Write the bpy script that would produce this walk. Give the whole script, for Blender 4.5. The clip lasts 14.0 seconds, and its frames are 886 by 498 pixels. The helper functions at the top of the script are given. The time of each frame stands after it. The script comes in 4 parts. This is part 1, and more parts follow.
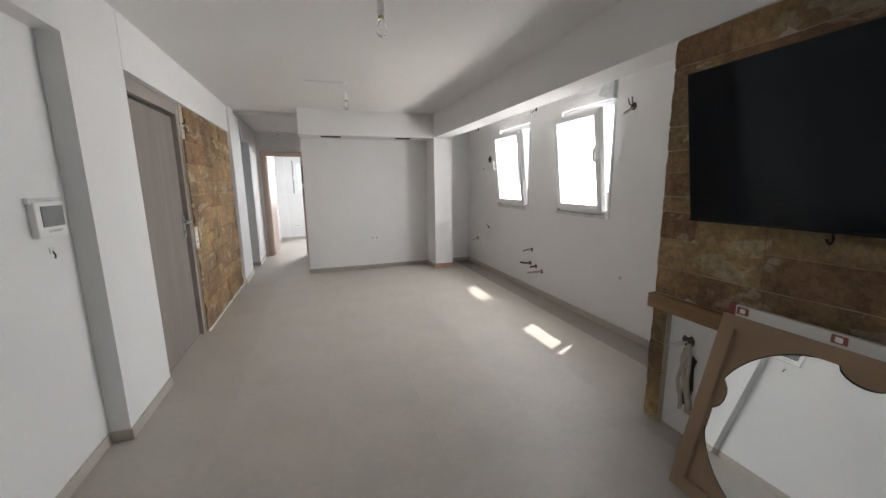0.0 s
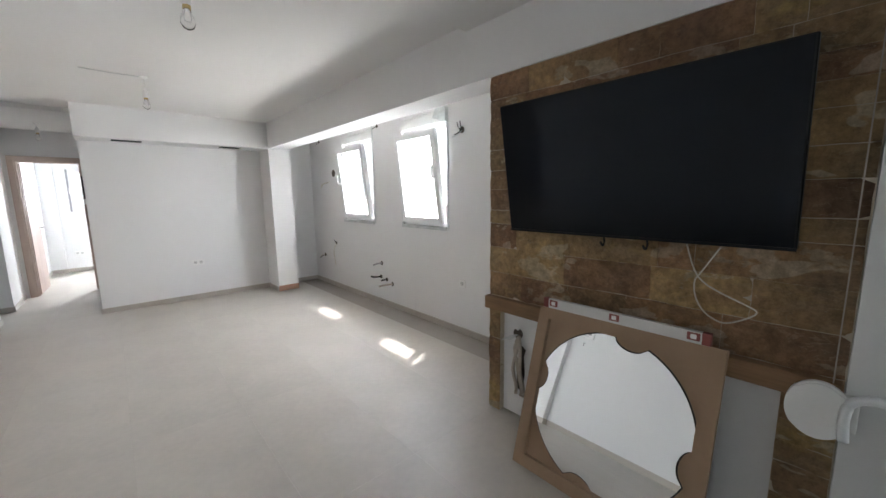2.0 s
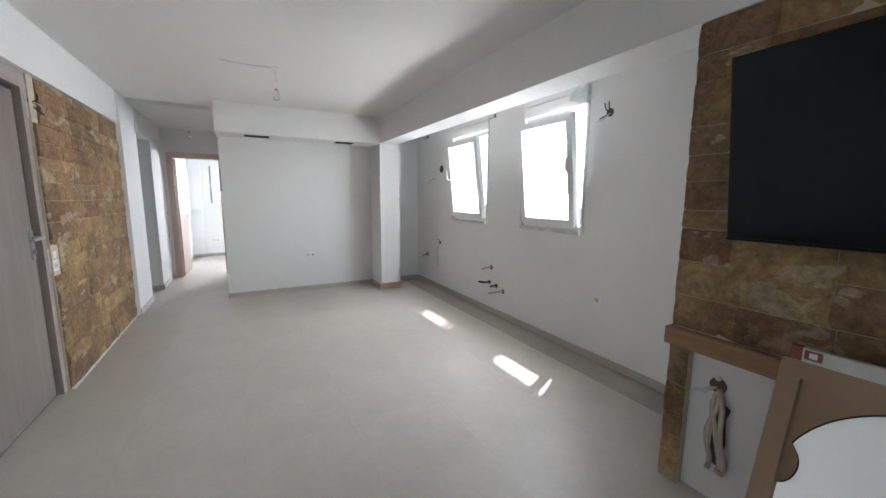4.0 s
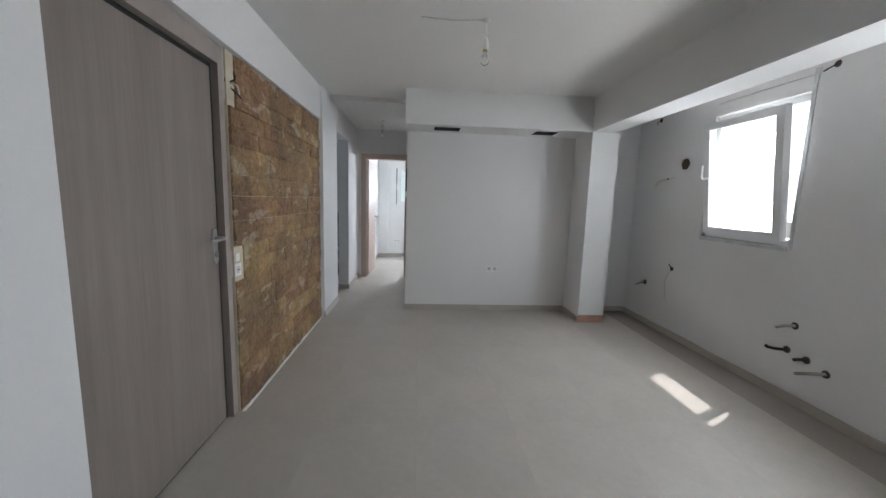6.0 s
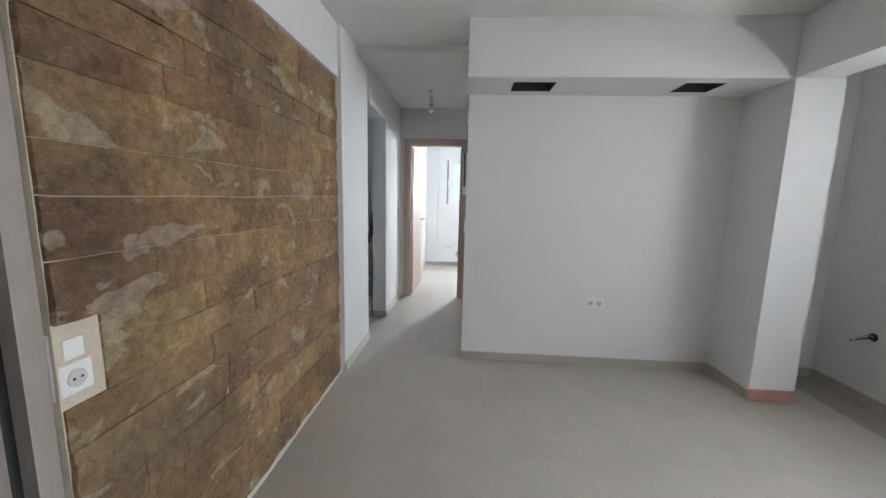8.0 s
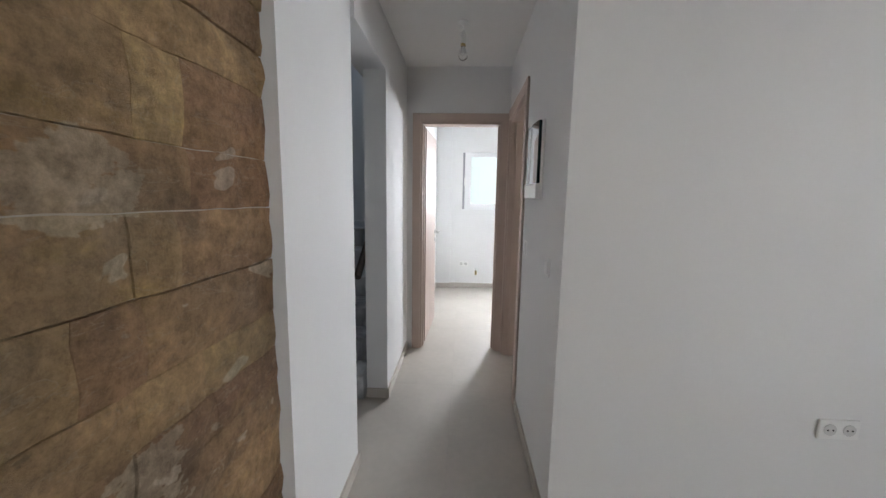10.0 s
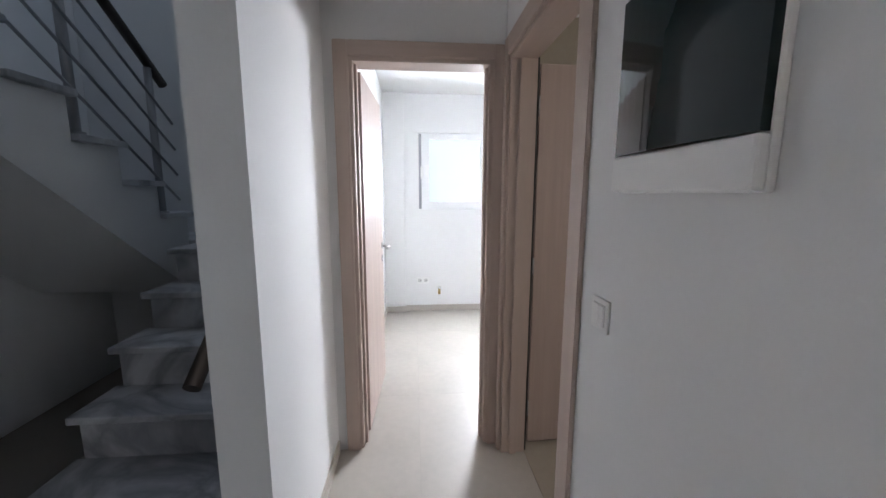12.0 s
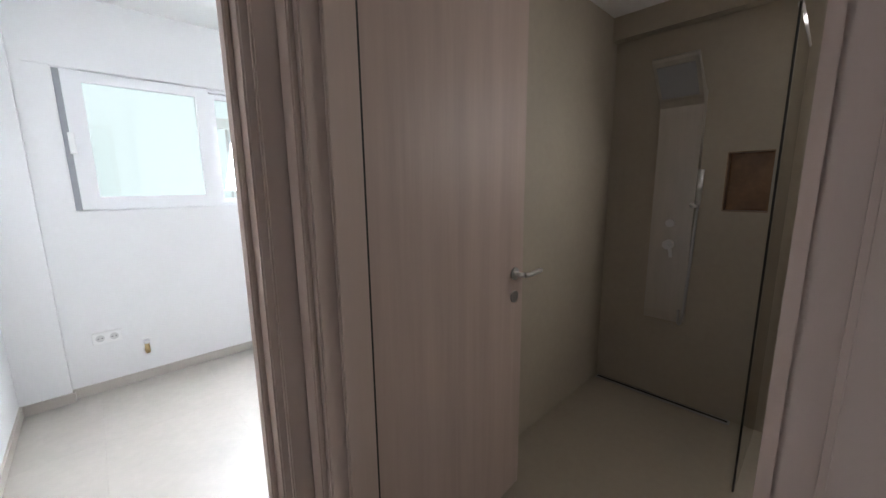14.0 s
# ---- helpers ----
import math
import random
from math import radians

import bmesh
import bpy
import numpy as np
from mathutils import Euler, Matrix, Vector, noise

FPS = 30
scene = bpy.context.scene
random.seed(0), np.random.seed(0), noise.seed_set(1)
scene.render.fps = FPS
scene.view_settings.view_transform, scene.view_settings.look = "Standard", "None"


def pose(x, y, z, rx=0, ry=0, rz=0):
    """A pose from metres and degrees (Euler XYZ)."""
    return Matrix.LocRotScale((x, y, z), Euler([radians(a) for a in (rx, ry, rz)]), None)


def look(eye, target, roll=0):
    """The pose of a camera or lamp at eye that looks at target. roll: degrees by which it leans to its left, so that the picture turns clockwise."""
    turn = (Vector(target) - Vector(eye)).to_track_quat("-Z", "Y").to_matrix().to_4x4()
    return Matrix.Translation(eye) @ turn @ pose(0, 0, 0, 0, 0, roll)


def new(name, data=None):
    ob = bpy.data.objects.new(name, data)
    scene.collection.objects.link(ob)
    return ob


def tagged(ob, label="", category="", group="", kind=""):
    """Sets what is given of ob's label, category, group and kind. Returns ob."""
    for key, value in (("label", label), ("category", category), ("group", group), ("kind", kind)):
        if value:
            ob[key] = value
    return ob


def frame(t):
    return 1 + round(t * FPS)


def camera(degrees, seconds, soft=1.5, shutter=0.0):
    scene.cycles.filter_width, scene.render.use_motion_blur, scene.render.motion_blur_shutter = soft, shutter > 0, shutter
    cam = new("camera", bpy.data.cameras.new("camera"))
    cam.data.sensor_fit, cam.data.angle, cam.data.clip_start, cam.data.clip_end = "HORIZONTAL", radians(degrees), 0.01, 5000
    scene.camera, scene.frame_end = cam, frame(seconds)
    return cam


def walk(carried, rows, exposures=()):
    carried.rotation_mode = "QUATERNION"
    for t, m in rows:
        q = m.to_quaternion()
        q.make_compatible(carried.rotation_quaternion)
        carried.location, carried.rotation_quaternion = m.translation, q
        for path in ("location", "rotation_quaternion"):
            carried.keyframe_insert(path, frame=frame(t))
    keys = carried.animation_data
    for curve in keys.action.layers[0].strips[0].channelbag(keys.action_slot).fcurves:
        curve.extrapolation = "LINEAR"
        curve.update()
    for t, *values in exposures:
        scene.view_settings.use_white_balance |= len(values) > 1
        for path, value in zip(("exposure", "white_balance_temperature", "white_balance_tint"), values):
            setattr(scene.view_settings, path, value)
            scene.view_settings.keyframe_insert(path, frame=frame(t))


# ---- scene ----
cam = camera(100.6, 14.0)

PATH = [
    (0, (0.231, 0.498, 1.445), (0.859, 2.364, 1.093), -0.7),
    (0.5, (0.243, 0.491, 1.452), (1.079, 2.275, 1.113), -0.7),
    (1, (0.253, 0.492, 1.454), (1.283, 2.176, 1.134), -0.7),
    (1.5, (0.251, 0.495, 1.454), (1.445, 2.071, 1.156), -0.6),
    (2, (0.263, 0.511, 1.458), (1.581, 1.986, 1.167), -0.8),
    (2.5, (0.27, 0.566, 1.462), (1.647, 1.989, 1.179), -0.6),
    (3, (0.273, 0.699, 1.438), (1.639, 2.132, 1.151), -0.6),
    (3.5, (0.269, 0.893, 1.424), (1.491, 2.449, 1.131), -0.2),
    (4, (0.27, 1.101, 1.411), (1.215, 2.841, 1.129), 0.4),
    (6.5, (0.184, 2.699, 1.378), (0.226, 4.681, 1.108), 1.7),
    (7, (0.203, 3.078, 1.394), (0.184, 5.058, 1.114), 1.5),
    (7.5, (0.114, 3.469, 1.384), (0.039, 5.446, 1.097), 1.5),
    (8, (0.051, 3.828, 1.385), (-0.072, 5.803, 1.098), 1.4),
    (10.5, (-0.420, 5.838, 1.398), (-0.509, 7.817, 1.121), 0.5),
    (11, (-0.456, 6.194, 1.395), (-0.463, 8.173, 1.105), 0.5),
    (11.5, (-0.436, 6.552, 1.408), (-0.363, 8.529, 1.116), 0.3),
    (12, (-0.415, 6.842, 1.394), (-0.261, 8.814, 1.098), 0.1),
    (12.5, (-0.399, 7.144, 1.402), (-0.07, 9.093, 1.101), -0.2),
    (13, (-0.367, 7.458, 1.366), (0.241, 9.342, 1.08), -0.4),
    (13.5, (-0.335, 7.694, 1.343), (0.643, 9.414, 1.048), -0.7),
    (14, (-0.293, 7.883, 1.353), (1.066, 9.311, 1.011), -0.7),
]
EXPOSURES = [(0.0, 0.42, 6650, 13), (1.0, 0.64, 6700, 13), (2.0, 0.84, 6350, 12), (2.5, 0.84, 6300, 12), (3.5, 0.70, 6250, 11), (4.2, 0.58, 6200, 11), (6.3, -0.06, 6150, 11),
             (7.0, 0.04, 6150, 11), (8.0, 0.38, 6200, 11), (10.3, 0.26, 6450, 13), (11.0, 0.18, 6250, 14), (12.0, 0.38, 6250, 14), (13.0, 0.08, 6300, 13), (13.5, 0.02, 6250, 13), (14.0, 0.16, 6250, 13)]
walk(cam, [(t, look(eye, target, roll)) for t, eye, target, roll in PATH], EXPOSURES)

# ---- world and light ----
SUN_DIR = Vector((0.495, 0.285, 1.0)).normalized()
world = bpy.data.worlds.new("sky")
scene.world = world
world.use_nodes = True
wn = world.node_tree.nodes
sky = wn.new("ShaderNodeTexSky")
sky.sky_type, sky.sun_disc = "NISHITA", False
sky.sun_elevation = math.asin(SUN_DIR.z)
sky.sun_rotation = math.atan2(SUN_DIR.x, SUN_DIR.y)
wn["Background"].inputs["Strength"].default_value = 0.08
world.node_tree.links.new(sky.outputs["Color"], wn["Background"].inputs["Color"])

sun = new("sun", bpy.data.lights.new("sun", "SUN"))
sun.data.energy, sun.data.angle, sun.data.color = 5.0, radians(0.5), (1.0, 0.96, 0.9)
sun.matrix_world = look(SUN_DIR * 20, (0, 0, 0))


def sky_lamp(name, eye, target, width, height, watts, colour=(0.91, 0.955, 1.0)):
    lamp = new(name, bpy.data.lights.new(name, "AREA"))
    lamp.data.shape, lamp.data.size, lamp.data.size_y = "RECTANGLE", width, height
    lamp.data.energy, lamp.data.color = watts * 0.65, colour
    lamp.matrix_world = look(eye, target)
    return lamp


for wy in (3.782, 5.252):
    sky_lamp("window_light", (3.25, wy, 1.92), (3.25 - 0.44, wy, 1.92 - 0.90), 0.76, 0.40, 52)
    # sunlight thrown back up by the bright terrace
    sky_lamp("terrace_light", (3.16, wy, 1.32), (3.16 - 0.74, wy, 1.32 + 0.67), 0.72, 0.36, 17, (1.0, 0.975, 0.93))
sky_lamp("balcony_light", (2.34, -0.58, 1.2), (-0.6, 1.6, 1.3), 1.7, 1.8, 5.0, (0.80, 0.88, 1.0))
sky_lamp("bedroom_light", (0.864, 11.43, 1.65), (0.90, 9.7, 0.35), 0.5, 0.8, 205)
# added lamp in an unseen wall opening, to brighten the bathroom
sky_lamp("bathroom_fill", (2.27, 7.45, 1.75), (0.6, 7.9, 0.9), 0.45, 0.65, 16, (1.0, 0.96, 0.90))
sky_lamp("stair_light", (-2.2, 9.83, 4.3), (-1.6, 8.2, 1.0), 0.9, 0.8, 8, (0.62, 0.79, 1.0))


# ---- materials ----
def mat(name, colour, rough=0.6, metal=0.0, var=0.06, scale=3.0, fine=60.0, bump=0.15, random_obj=0.0, stretch=(1, 1, 1), spec=0.5):
    m = bpy.data.materials.new(name)
    m.use_nodes = True
    nt = m.node_tree
    n, l = nt.nodes, nt.links
    b = n["Principled BSDF"]
    b.inputs["Roughness"].default_value, b.inputs["Metallic"].default_value = rough, metal
    b.inputs["Specular IOR Level"].default_value = spec
    co = n.new("ShaderNodeTexCoord")
    mp = n.new("ShaderNodeMapping")
    mp.inputs["Scale"].default_value = stretch
    l.new(co.outputs["Object"], mp.inputs["Vector"])
    a = n.new("ShaderNodeTexNoise")
    a.inputs["Scale"].default_value, a.inputs["Detail"].default_value = scale, 4
    f = n.new("ShaderNodeTexNoise")
    f.inputs["Scale"].default_value, f.inputs["Detail"].default_value = fine, 3
    l.new(mp.outputs["Vector"], a.inputs["Vector"])
    l.new(mp.outputs["Vector"], f.inputs["Vector"])
    mixv = n.new("ShaderNodeMath")
    mixv.operation = "MULTIPLY_ADD"
    mixv.inputs[1].default_value = 0.45
    l.new(f.outputs["Fac"], mixv.inputs[0])
    l.new(a.outputs["Fac"], mixv.inputs[2])
    ramp = n.new("ShaderNodeMapRange")
    ramp.inputs["From Min"].default_value, ramp.inputs["From Max"].default_value = 0.4, 1.05
    ramp.inputs["To Min"].default_value, ramp.inputs["To Max"].default_value = 1 - var, 1 + var
    l.new(mixv.outputs[0], ramp.inputs["Value"])
    hsv = n.new("ShaderNodeHueSaturation")
    hsv.inputs["Color"].default_value = (*colour, 1)
    if random_obj:
        info = n.new("ShaderNodeObjectInfo")
        mr = n.new("ShaderNodeMapRange")
        mr.inputs["To Min"].default_value, mr.inputs["To Max"].default_value = 1 - random_obj, 1 + random_obj
        l.new(info.outputs["Random"], mr.inputs["Value"])
        mul = n.new("ShaderNodeMath")
        mul.operation = "MULTIPLY"
        l.new(mr.outputs[0], mul.inputs[0])
        l.new(ramp.outputs[0], mul.inputs[1])
        l.new(mul.outputs[0], hsv.inputs["Value"])
    else:
        l.new(ramp.outputs[0], hsv.inputs["Value"])
    l.new(hsv.outputs["Color"], b.inputs["Base Color"])
    if bump:
        bp = n.new("ShaderNodeBump")
        bp.inputs["Strength"].default_value, bp.inputs["Distance"].default_value = bump, 0.004
        l.new(f.outputs["Fac"], bp.inputs["Height"])
        l.new(bp.outputs["Normal"], b.inputs["Normal"])
    return m


def stone_material():
    m = mat("sandstone", (0.31, 0.205, 0.095), 0.85, 0, 0.24, 7.0, 45.0, 1.0, 0.20, spec=0.2)
    nt = m.node_tree
    n, l = nt.nodes, nt.links
    b = n["Principled BSDF"]
    hsv = b.inputs["Base Color"].links[0].from_node
    co = n.new("ShaderNodeTexCoord")
    # ochre and grey drift, and pale chipped patches
    drift = n.new("ShaderNodeTexNoise")
    drift.inputs["Scale"].default_value, drift.inputs["Detail"].default_value = 2.6, 5
    l.new(co.outputs["Object"], drift.inputs["Vector"])
    r1 = n.new("ShaderNodeValToRGB")
    r1.color_ramp.elements[0].position, r1.color_ramp.elements[0].color = 0.38, (0.235, 0.155, 0.088, 1)
    r1.color_ramp.elements[1].position, r1.color_ramp.elements[1].color = 0.63, (0.425, 0.270, 0.130, 1)
    e = r1.color_ramp.elements.new(0.52)
    e.color = (0.335, 0.215, 0.108, 1)
    l.new(drift.outputs["Fac"], r1.inputs["Fac"])
    # rust and olive stains a hand wide
    def stain(place, low, high, amount, colour, below):
        sm = n.new("ShaderNodeMapping")
        sm.inputs["Location"].default_value, sm.inputs["Scale"].default_value = place, (1, 0.8, 1.5)
        l.new(co.outputs["Object"], sm.inputs["Vector"])
        sn = n.new("ShaderNodeTexNoise")
        sn.inputs["Scale"].default_value, sn.inputs["Detail"].default_value, sn.inputs["Roughness"].default_value = 3.4, 6, 0.62
        l.new(sm.outputs["Vector"], sn.inputs["Vector"])
        sr = n.new("ShaderNodeMapRange")
        sr.inputs["From Min"].default_value, sr.inputs["From Max"].default_value, sr.inputs["To Max"].default_value = low, high, amount
        l.new(sn.outputs["Fac"], sr.inputs["Value"])
        sx = n.new("ShaderNodeMixRGB")
        sx.inputs["Color2"].default_value = (*colour, 1)
        l.new(sr.outputs[0], sx.inputs["Fac"])
        l.new(below, sx.inputs["Color1"])
        return sx.outputs["Color"]

    tone = stain((5.3, 2.2, 8.1), 0.52, 0.66, 0.7, (0.33, 0.195, 0.108), r1.outputs["Color"])
    tone = stain((1.3, 7.2, 4.6), 0.52, 0.64, 0.60, (0.285, 0.205, 0.125), tone)
    tone = stain((8.8, 3.9, 1.4), 0.58, 0.68, 0.6, (0.43, 0.285, 0.10), tone)
    tone = stain((2.6, 9.4, 6.3), 0.600, 0.615, 0.6, (0.50, 0.41, 0.28), tone)
    tone = stain((6.1, 5.5, 2.9), 0.650, 0.668, 0.45, (0.12, 0.09, 0.055), tone)
    l.new(tone, hsv.inputs["Color"])
    chip = n.new("ShaderNodeTexNoise")
    chip.inputs["Scale"].default_value, chip.inputs["Detail"].default_value, chip.inputs["Distortion"].default_value = 4.2, 3, 0.6
    mp = n.new("ShaderNodeMapping")
    mp.inputs["Scale"].default_value, mp.inputs["Location"].default_value = (1, 0.8, 1.7), (3.1, 1.7, 0.4)
    l.new(co.outputs["Object"], mp.inputs["Vector"])
    l.new(mp.outputs["Vector"], chip.inputs["Vector"])
    r2 = n.new("ShaderNodeMapRange")
    r2.inputs["From Min"].default_value, r2.inputs["From Max"].default_value = 0.628, 0.640
    r2.inputs["To Max"].default_value = 0.62
    l.new(chip.outputs["Fac"], r2.inputs["Value"])
    mx = n.new("ShaderNodeMixRGB")
    mx.inputs["Color2"].default_value = (0.55, 0.455, 0.32, 1)
    l.new(r2.outputs[0], mx.inputs["Fac"])
    l.new(hsv.outputs["Color"], mx.inputs["Color1"])
    # fine mottling and pits
    mot = n.new("ShaderNodeTexNoise")
    mot.inputs["Scale"].default_value, mot.inputs["Detail"].default_value, mot.inputs["Roughness"].default_value = 26.0, 9, 0.80
    l.new(co.outputs["Object"], mot.inputs["Vector"])
    r3 = n.new("ShaderNodeMapRange")
    r3.inputs["From Min"].default_value, r3.inputs["From Max"].default_value = 0.36, 0.64
    r3.inputs["To Min"].default_value, r3.inputs["To Max"].default_value = 0.66, 1.36
    l.new(mot.outputs["Fac"], r3.inputs["Value"])
    # pale scratches along the bedding, and a per-stone drift from ochre to grey
    mp2 = n.new("ShaderNodeMapping")
    mp2.inputs["Scale"].default_value = (1.0, 2.6, 9.0)
    l.new(co.outputs["Object"], mp2.inputs["Vector"])
    scr = n.new("ShaderNodeTexNoise")
    scr.inputs["Scale"].default_value, scr.inputs["Detail"].default_value, scr.inputs["Distortion"].default_value = 2.2, 5, 0.9
    l.new(mp2.outputs["Vector"], scr.inputs["Vector"])
    off = n.new("ShaderNodeMath")
    off.operation = "SUBTRACT"
    off.inputs[1].default_value = 0.56
    l.new(scr.outputs["Fac"], off.inputs[0])
    mag = n.new("ShaderNodeMath")
    mag.operation = "ABSOLUTE"
    l.new(off.outputs[0], mag.inputs[0])
    line = n.new("ShaderNodeMapRange")
    line.inputs["From Min"].default_value, line.inputs["From Max"].default_value = 0.010, 0.003
    line.inputs["To Max"].default_value = 0.30
    l.new(mag.outputs[0], line.inputs["Value"])
    mx2 = n.new("ShaderNodeMixRGB")
    mx2.inputs["Color2"].default_value = (0.46, 0.37, 0.25, 1)
    l.new(line.outputs[0], mx2.inputs["Fac"])
    l.new(mx.outputs["Color"], mx2.inputs["Color1"])
    oi = n.new("ShaderNodeObjectInfo")
    hue = n.new("ShaderNodeMapRange")
    hue.inputs["To Min"].default_value, hue.inputs["To Max"].default_value = 0.484, 0.510
    l.new(oi.outputs["Random"], hue.inputs["Value"])
    mx = mx2
    last = n.new("ShaderNodeHueSaturation")
    l.new(hue.outputs[0], last.inputs["Hue"])
    last.inputs["Saturation"].default_value = 0.95
    l.new(r3.outputs[0], last.inputs["Value"])
    l.new(mx.outputs["Color"], last.inputs["Color"])
    l.new(last.outputs["Color"], b.inputs["Base Color"])
    bump = b.inputs["Normal"].links[0].from_node
    l.new(mot.outputs["Fac"], bump.inputs["Height"])
    bump.inputs["Distance"].default_value = 0.022
    return m


def marble_material():
    m = mat("grey_marble", (0.42, 0.42, 0.43), 0.35, 0, 0.12, 4.0, 40.0, 0.05)
    nt = m.node_tree
    n, l = nt.nodes, nt.links
    hsv = n["Principled BSDF"].inputs["Base Color"].links[0].from_node
    w = n.new("ShaderNodeTexNoise")
    w.inputs["Scale"].default_value, w.inputs["Distortion"].default_value, w.inputs["Detail"].default_value = 2.0, 1.2, 6
    co = n.new("ShaderNodeTexCoord")
    l.new(co.outputs["Object"], w.inputs["Vector"])
    r = n.new("ShaderNodeValToRGB")
    r.color_ramp.elements[0].position, r.color_ramp.elements[0].color = 0.40, (0.60, 0.60, 0.61, 1)
    r.color_ramp.elements[1].position, r.color_ramp.elements[1].color = 0.62, (0.64, 0.64, 0.65, 1)
    vein = r.color_ramp.elements.new(0.505)
    vein.color = (0.31, 0.31, 0.33, 1)
    l.new(w.outputs["Fac"], r.inputs["Fac"])
    l.new(r.outputs["Color"], hsv.inputs["Color"])
    return m


def glass_material(name, tint, rough=0.0):
    m = bpy.data.materials.new(name)
    m.use_nodes = True
    b = m.node_tree.nodes["Principled BSDF"]
    b.inputs["Base Color"].default_value = (*tint, 1)
    b.inputs["Transmission Weight"].default_value, b.inputs["Roughness"].default_value, b.inputs["IOR"].default_value = 1.0, rough, 1.45
    return m


WHITE = mat("white_paint", (0.80, 0.80, 0.80), 0.75, 0, 0.025, 1.1, 90.0, 0.12, spec=0.3)
CEIL = mat("ceiling_paint", (0.80, 0.80, 0.79), 0.8, 0, 0.02, 0.8, 80.0, 0.08, spec=0.3)
TILE = mat("beige_porcelain", (0.43, 0.397, 0.353), 0.42, 0, 0.085, 2.6, 21.0, 0.03, 0.008)
GROUT = mat("tile_grout", (0.34, 0.31, 0.275), 0.9)
SKIRT = mat("skirting_porcelain", (0.47, 0.43, 0.38), 0.4, 0, 0.04, 2.0, 30.0, 0.03)
STONE = stone_material()
MORTAR = mat("pale_mortar", (0.60, 0.53, 0.42), 0.95, 0, 0.16, 8.0, 60.0, 0.5)
OAK = mat("light_oak_laminate", (0.46, 0.365, 0.32), 0.45, 0, 0.11, 1.6, 8.0, 0.15, stretch=(9, 9, 0.45), spec=0.2)
# entrance door oak; the weaker light on its wall is put into the darker colour
OAKD = mat("shaded_grey_oak", (0.235, 0.200, 0.180), 0.45, 0, 0.17, 1.6, 8.0, 0.15, stretch=(9, 9, 0.45))
OAKDF = mat("shaded_grey_oak_frame", (0.34, 0.295, 0.27), 0.5, 0, 0.06, 1.5, 9.0, 0.06, stretch=(9, 9, 0.7))
OAKF = mat("oak_door_frame", (0.50, 0.40, 0.345), 0.5, 0, 0.06, 1.5, 9.0, 0.06, stretch=(9, 9, 0.7))
OAKH = mat("oak_head_frame", (0.50, 0.40, 0.345), 0.5, 0, 0.06, 1.5, 9.0, 0.06, stretch=(0.7, 9, 9))
BLACK = mat("black_rubber", (0.012, 0.012, 0.012), 0.6, 0, 0.1, 6, 60, 0.1)
CHROME = mat("brushed_steel", (0.62, 0.62, 0.62), 0.28, 1.0, 0.05, 5, 120, 0.03)
SATIN = mat("satin_steel", (0.42, 0.42, 0.43), 0.35, 1.0, 0.06, 5, 120, 0.03)
PVC = mat("white_pvc", (0.82, 0.83, 0.84), 0.3, 0, 0.015, 2, 60, 0.02)
PLASTIC = mat("white_plastic", (0.84, 0.84, 0.83), 0.35, 0, 0.02, 4, 60, 0.02)
FOAM = mat("grey_foam_strip", (0.62, 0.64, 0.64), 0.85, 0, 0.25, 12, 60, 0.4)
TVBLACK = mat("tv_black_plastic", (0.010, 0.011, 0.013), 0.35, 0, 0.1, 4, 60, 0.03, spec=0.2)
SCREEN = mat("tv_screen", (0.008, 0.010, 0.014), 0.09, 0, 0.1, 2, 40, 0.0, spec=0.17)
CARD = mat("brown_cardboard", (0.36, 0.25, 0.165), 0.85, 0, 0.07, 4, 50, 0.15)
TIMBER = mat("timber_lintel", (0.26, 0.155, 0.08), 0.7, 0, 0.3, 2.5, 14, 0.4, stretch=(6, 0.8, 8))
INSERT = mat("socket_insert", (0.62, 0.62, 0.61), 0.4, 0, 0.03, 4, 60, 0.02)
PANEL = mat("brushed_shower_steel", (0.46, 0.43, 0.39), 0.38, 1.0, 0.08, 3, 70, 0.05, stretch=(1, 1, 8))
ALU = mat("grey_aluminium", (0.66, 0.66, 0.65), 0.4, 0.4, 0.05, 5, 50, 0.05)
REDP = mat("dull_red_plastic", (0.24, 0.065, 0.055), 0.5, 0, 0.08, 6, 60, 0.05)
CORD = mat("cream_cable", (0.68, 0.64, 0.55), 0.5, 0, 0.06, 8, 60, 0.05)
WIREB = mat("black_wire", (0.02, 0.02, 0.022), 0.5, 0, 0.1, 8, 60, 0.05)
CONDUIT = mat("dusty_conduit", (0.48, 0.43, 0.37), 0.8, 0, 0.2, 14, 70, 0.4)
DARKHOLE = mat("rough_dark_plaster", (0.09, 0.075, 0.06), 0.95, 0, 0.3, 16, 70, 0.5)
DUCT = mat("dark_duct", (0.035, 0.05, 0.05), 0.7, 0, 0.2, 6, 50, 0.1)
LCD = mat("grey_display", (0.16, 0.17, 0.17), 0.3, 0, 0.05, 5, 60, 0.02)
SMOKE = mat("smoked_panel", (0.012, 0.022, 0.024), 0.05, 0, 0.05, 2, 40, 0.0, spec=0.25)
BRONZE = mat("brown_steel", (0.13, 0.105, 0.09), 0.35, 0.9, 0.1, 6, 60, 0.05)
BRASS = mat("brass", (0.55, 0.42, 0.2), 0.35, 1.0, 0.1, 8, 60, 0.05)
REDTILE = mat("raw_red_mortar", (0.46, 0.27, 0.20), 0.9, 0, 0.22, 14, 60, 0.4)
MARBLE = marble_material()
BATH = mat("beige_bath_plaster", (0.36, 0.315, 0.25), 0.6, 0, 0.09, 1.8, 30, 0.12)
NICHE = mat("brown_niche_tile", (0.20, 0.105, 0.045), 0.35, 0, 0.35, 9, 40, 0.1)
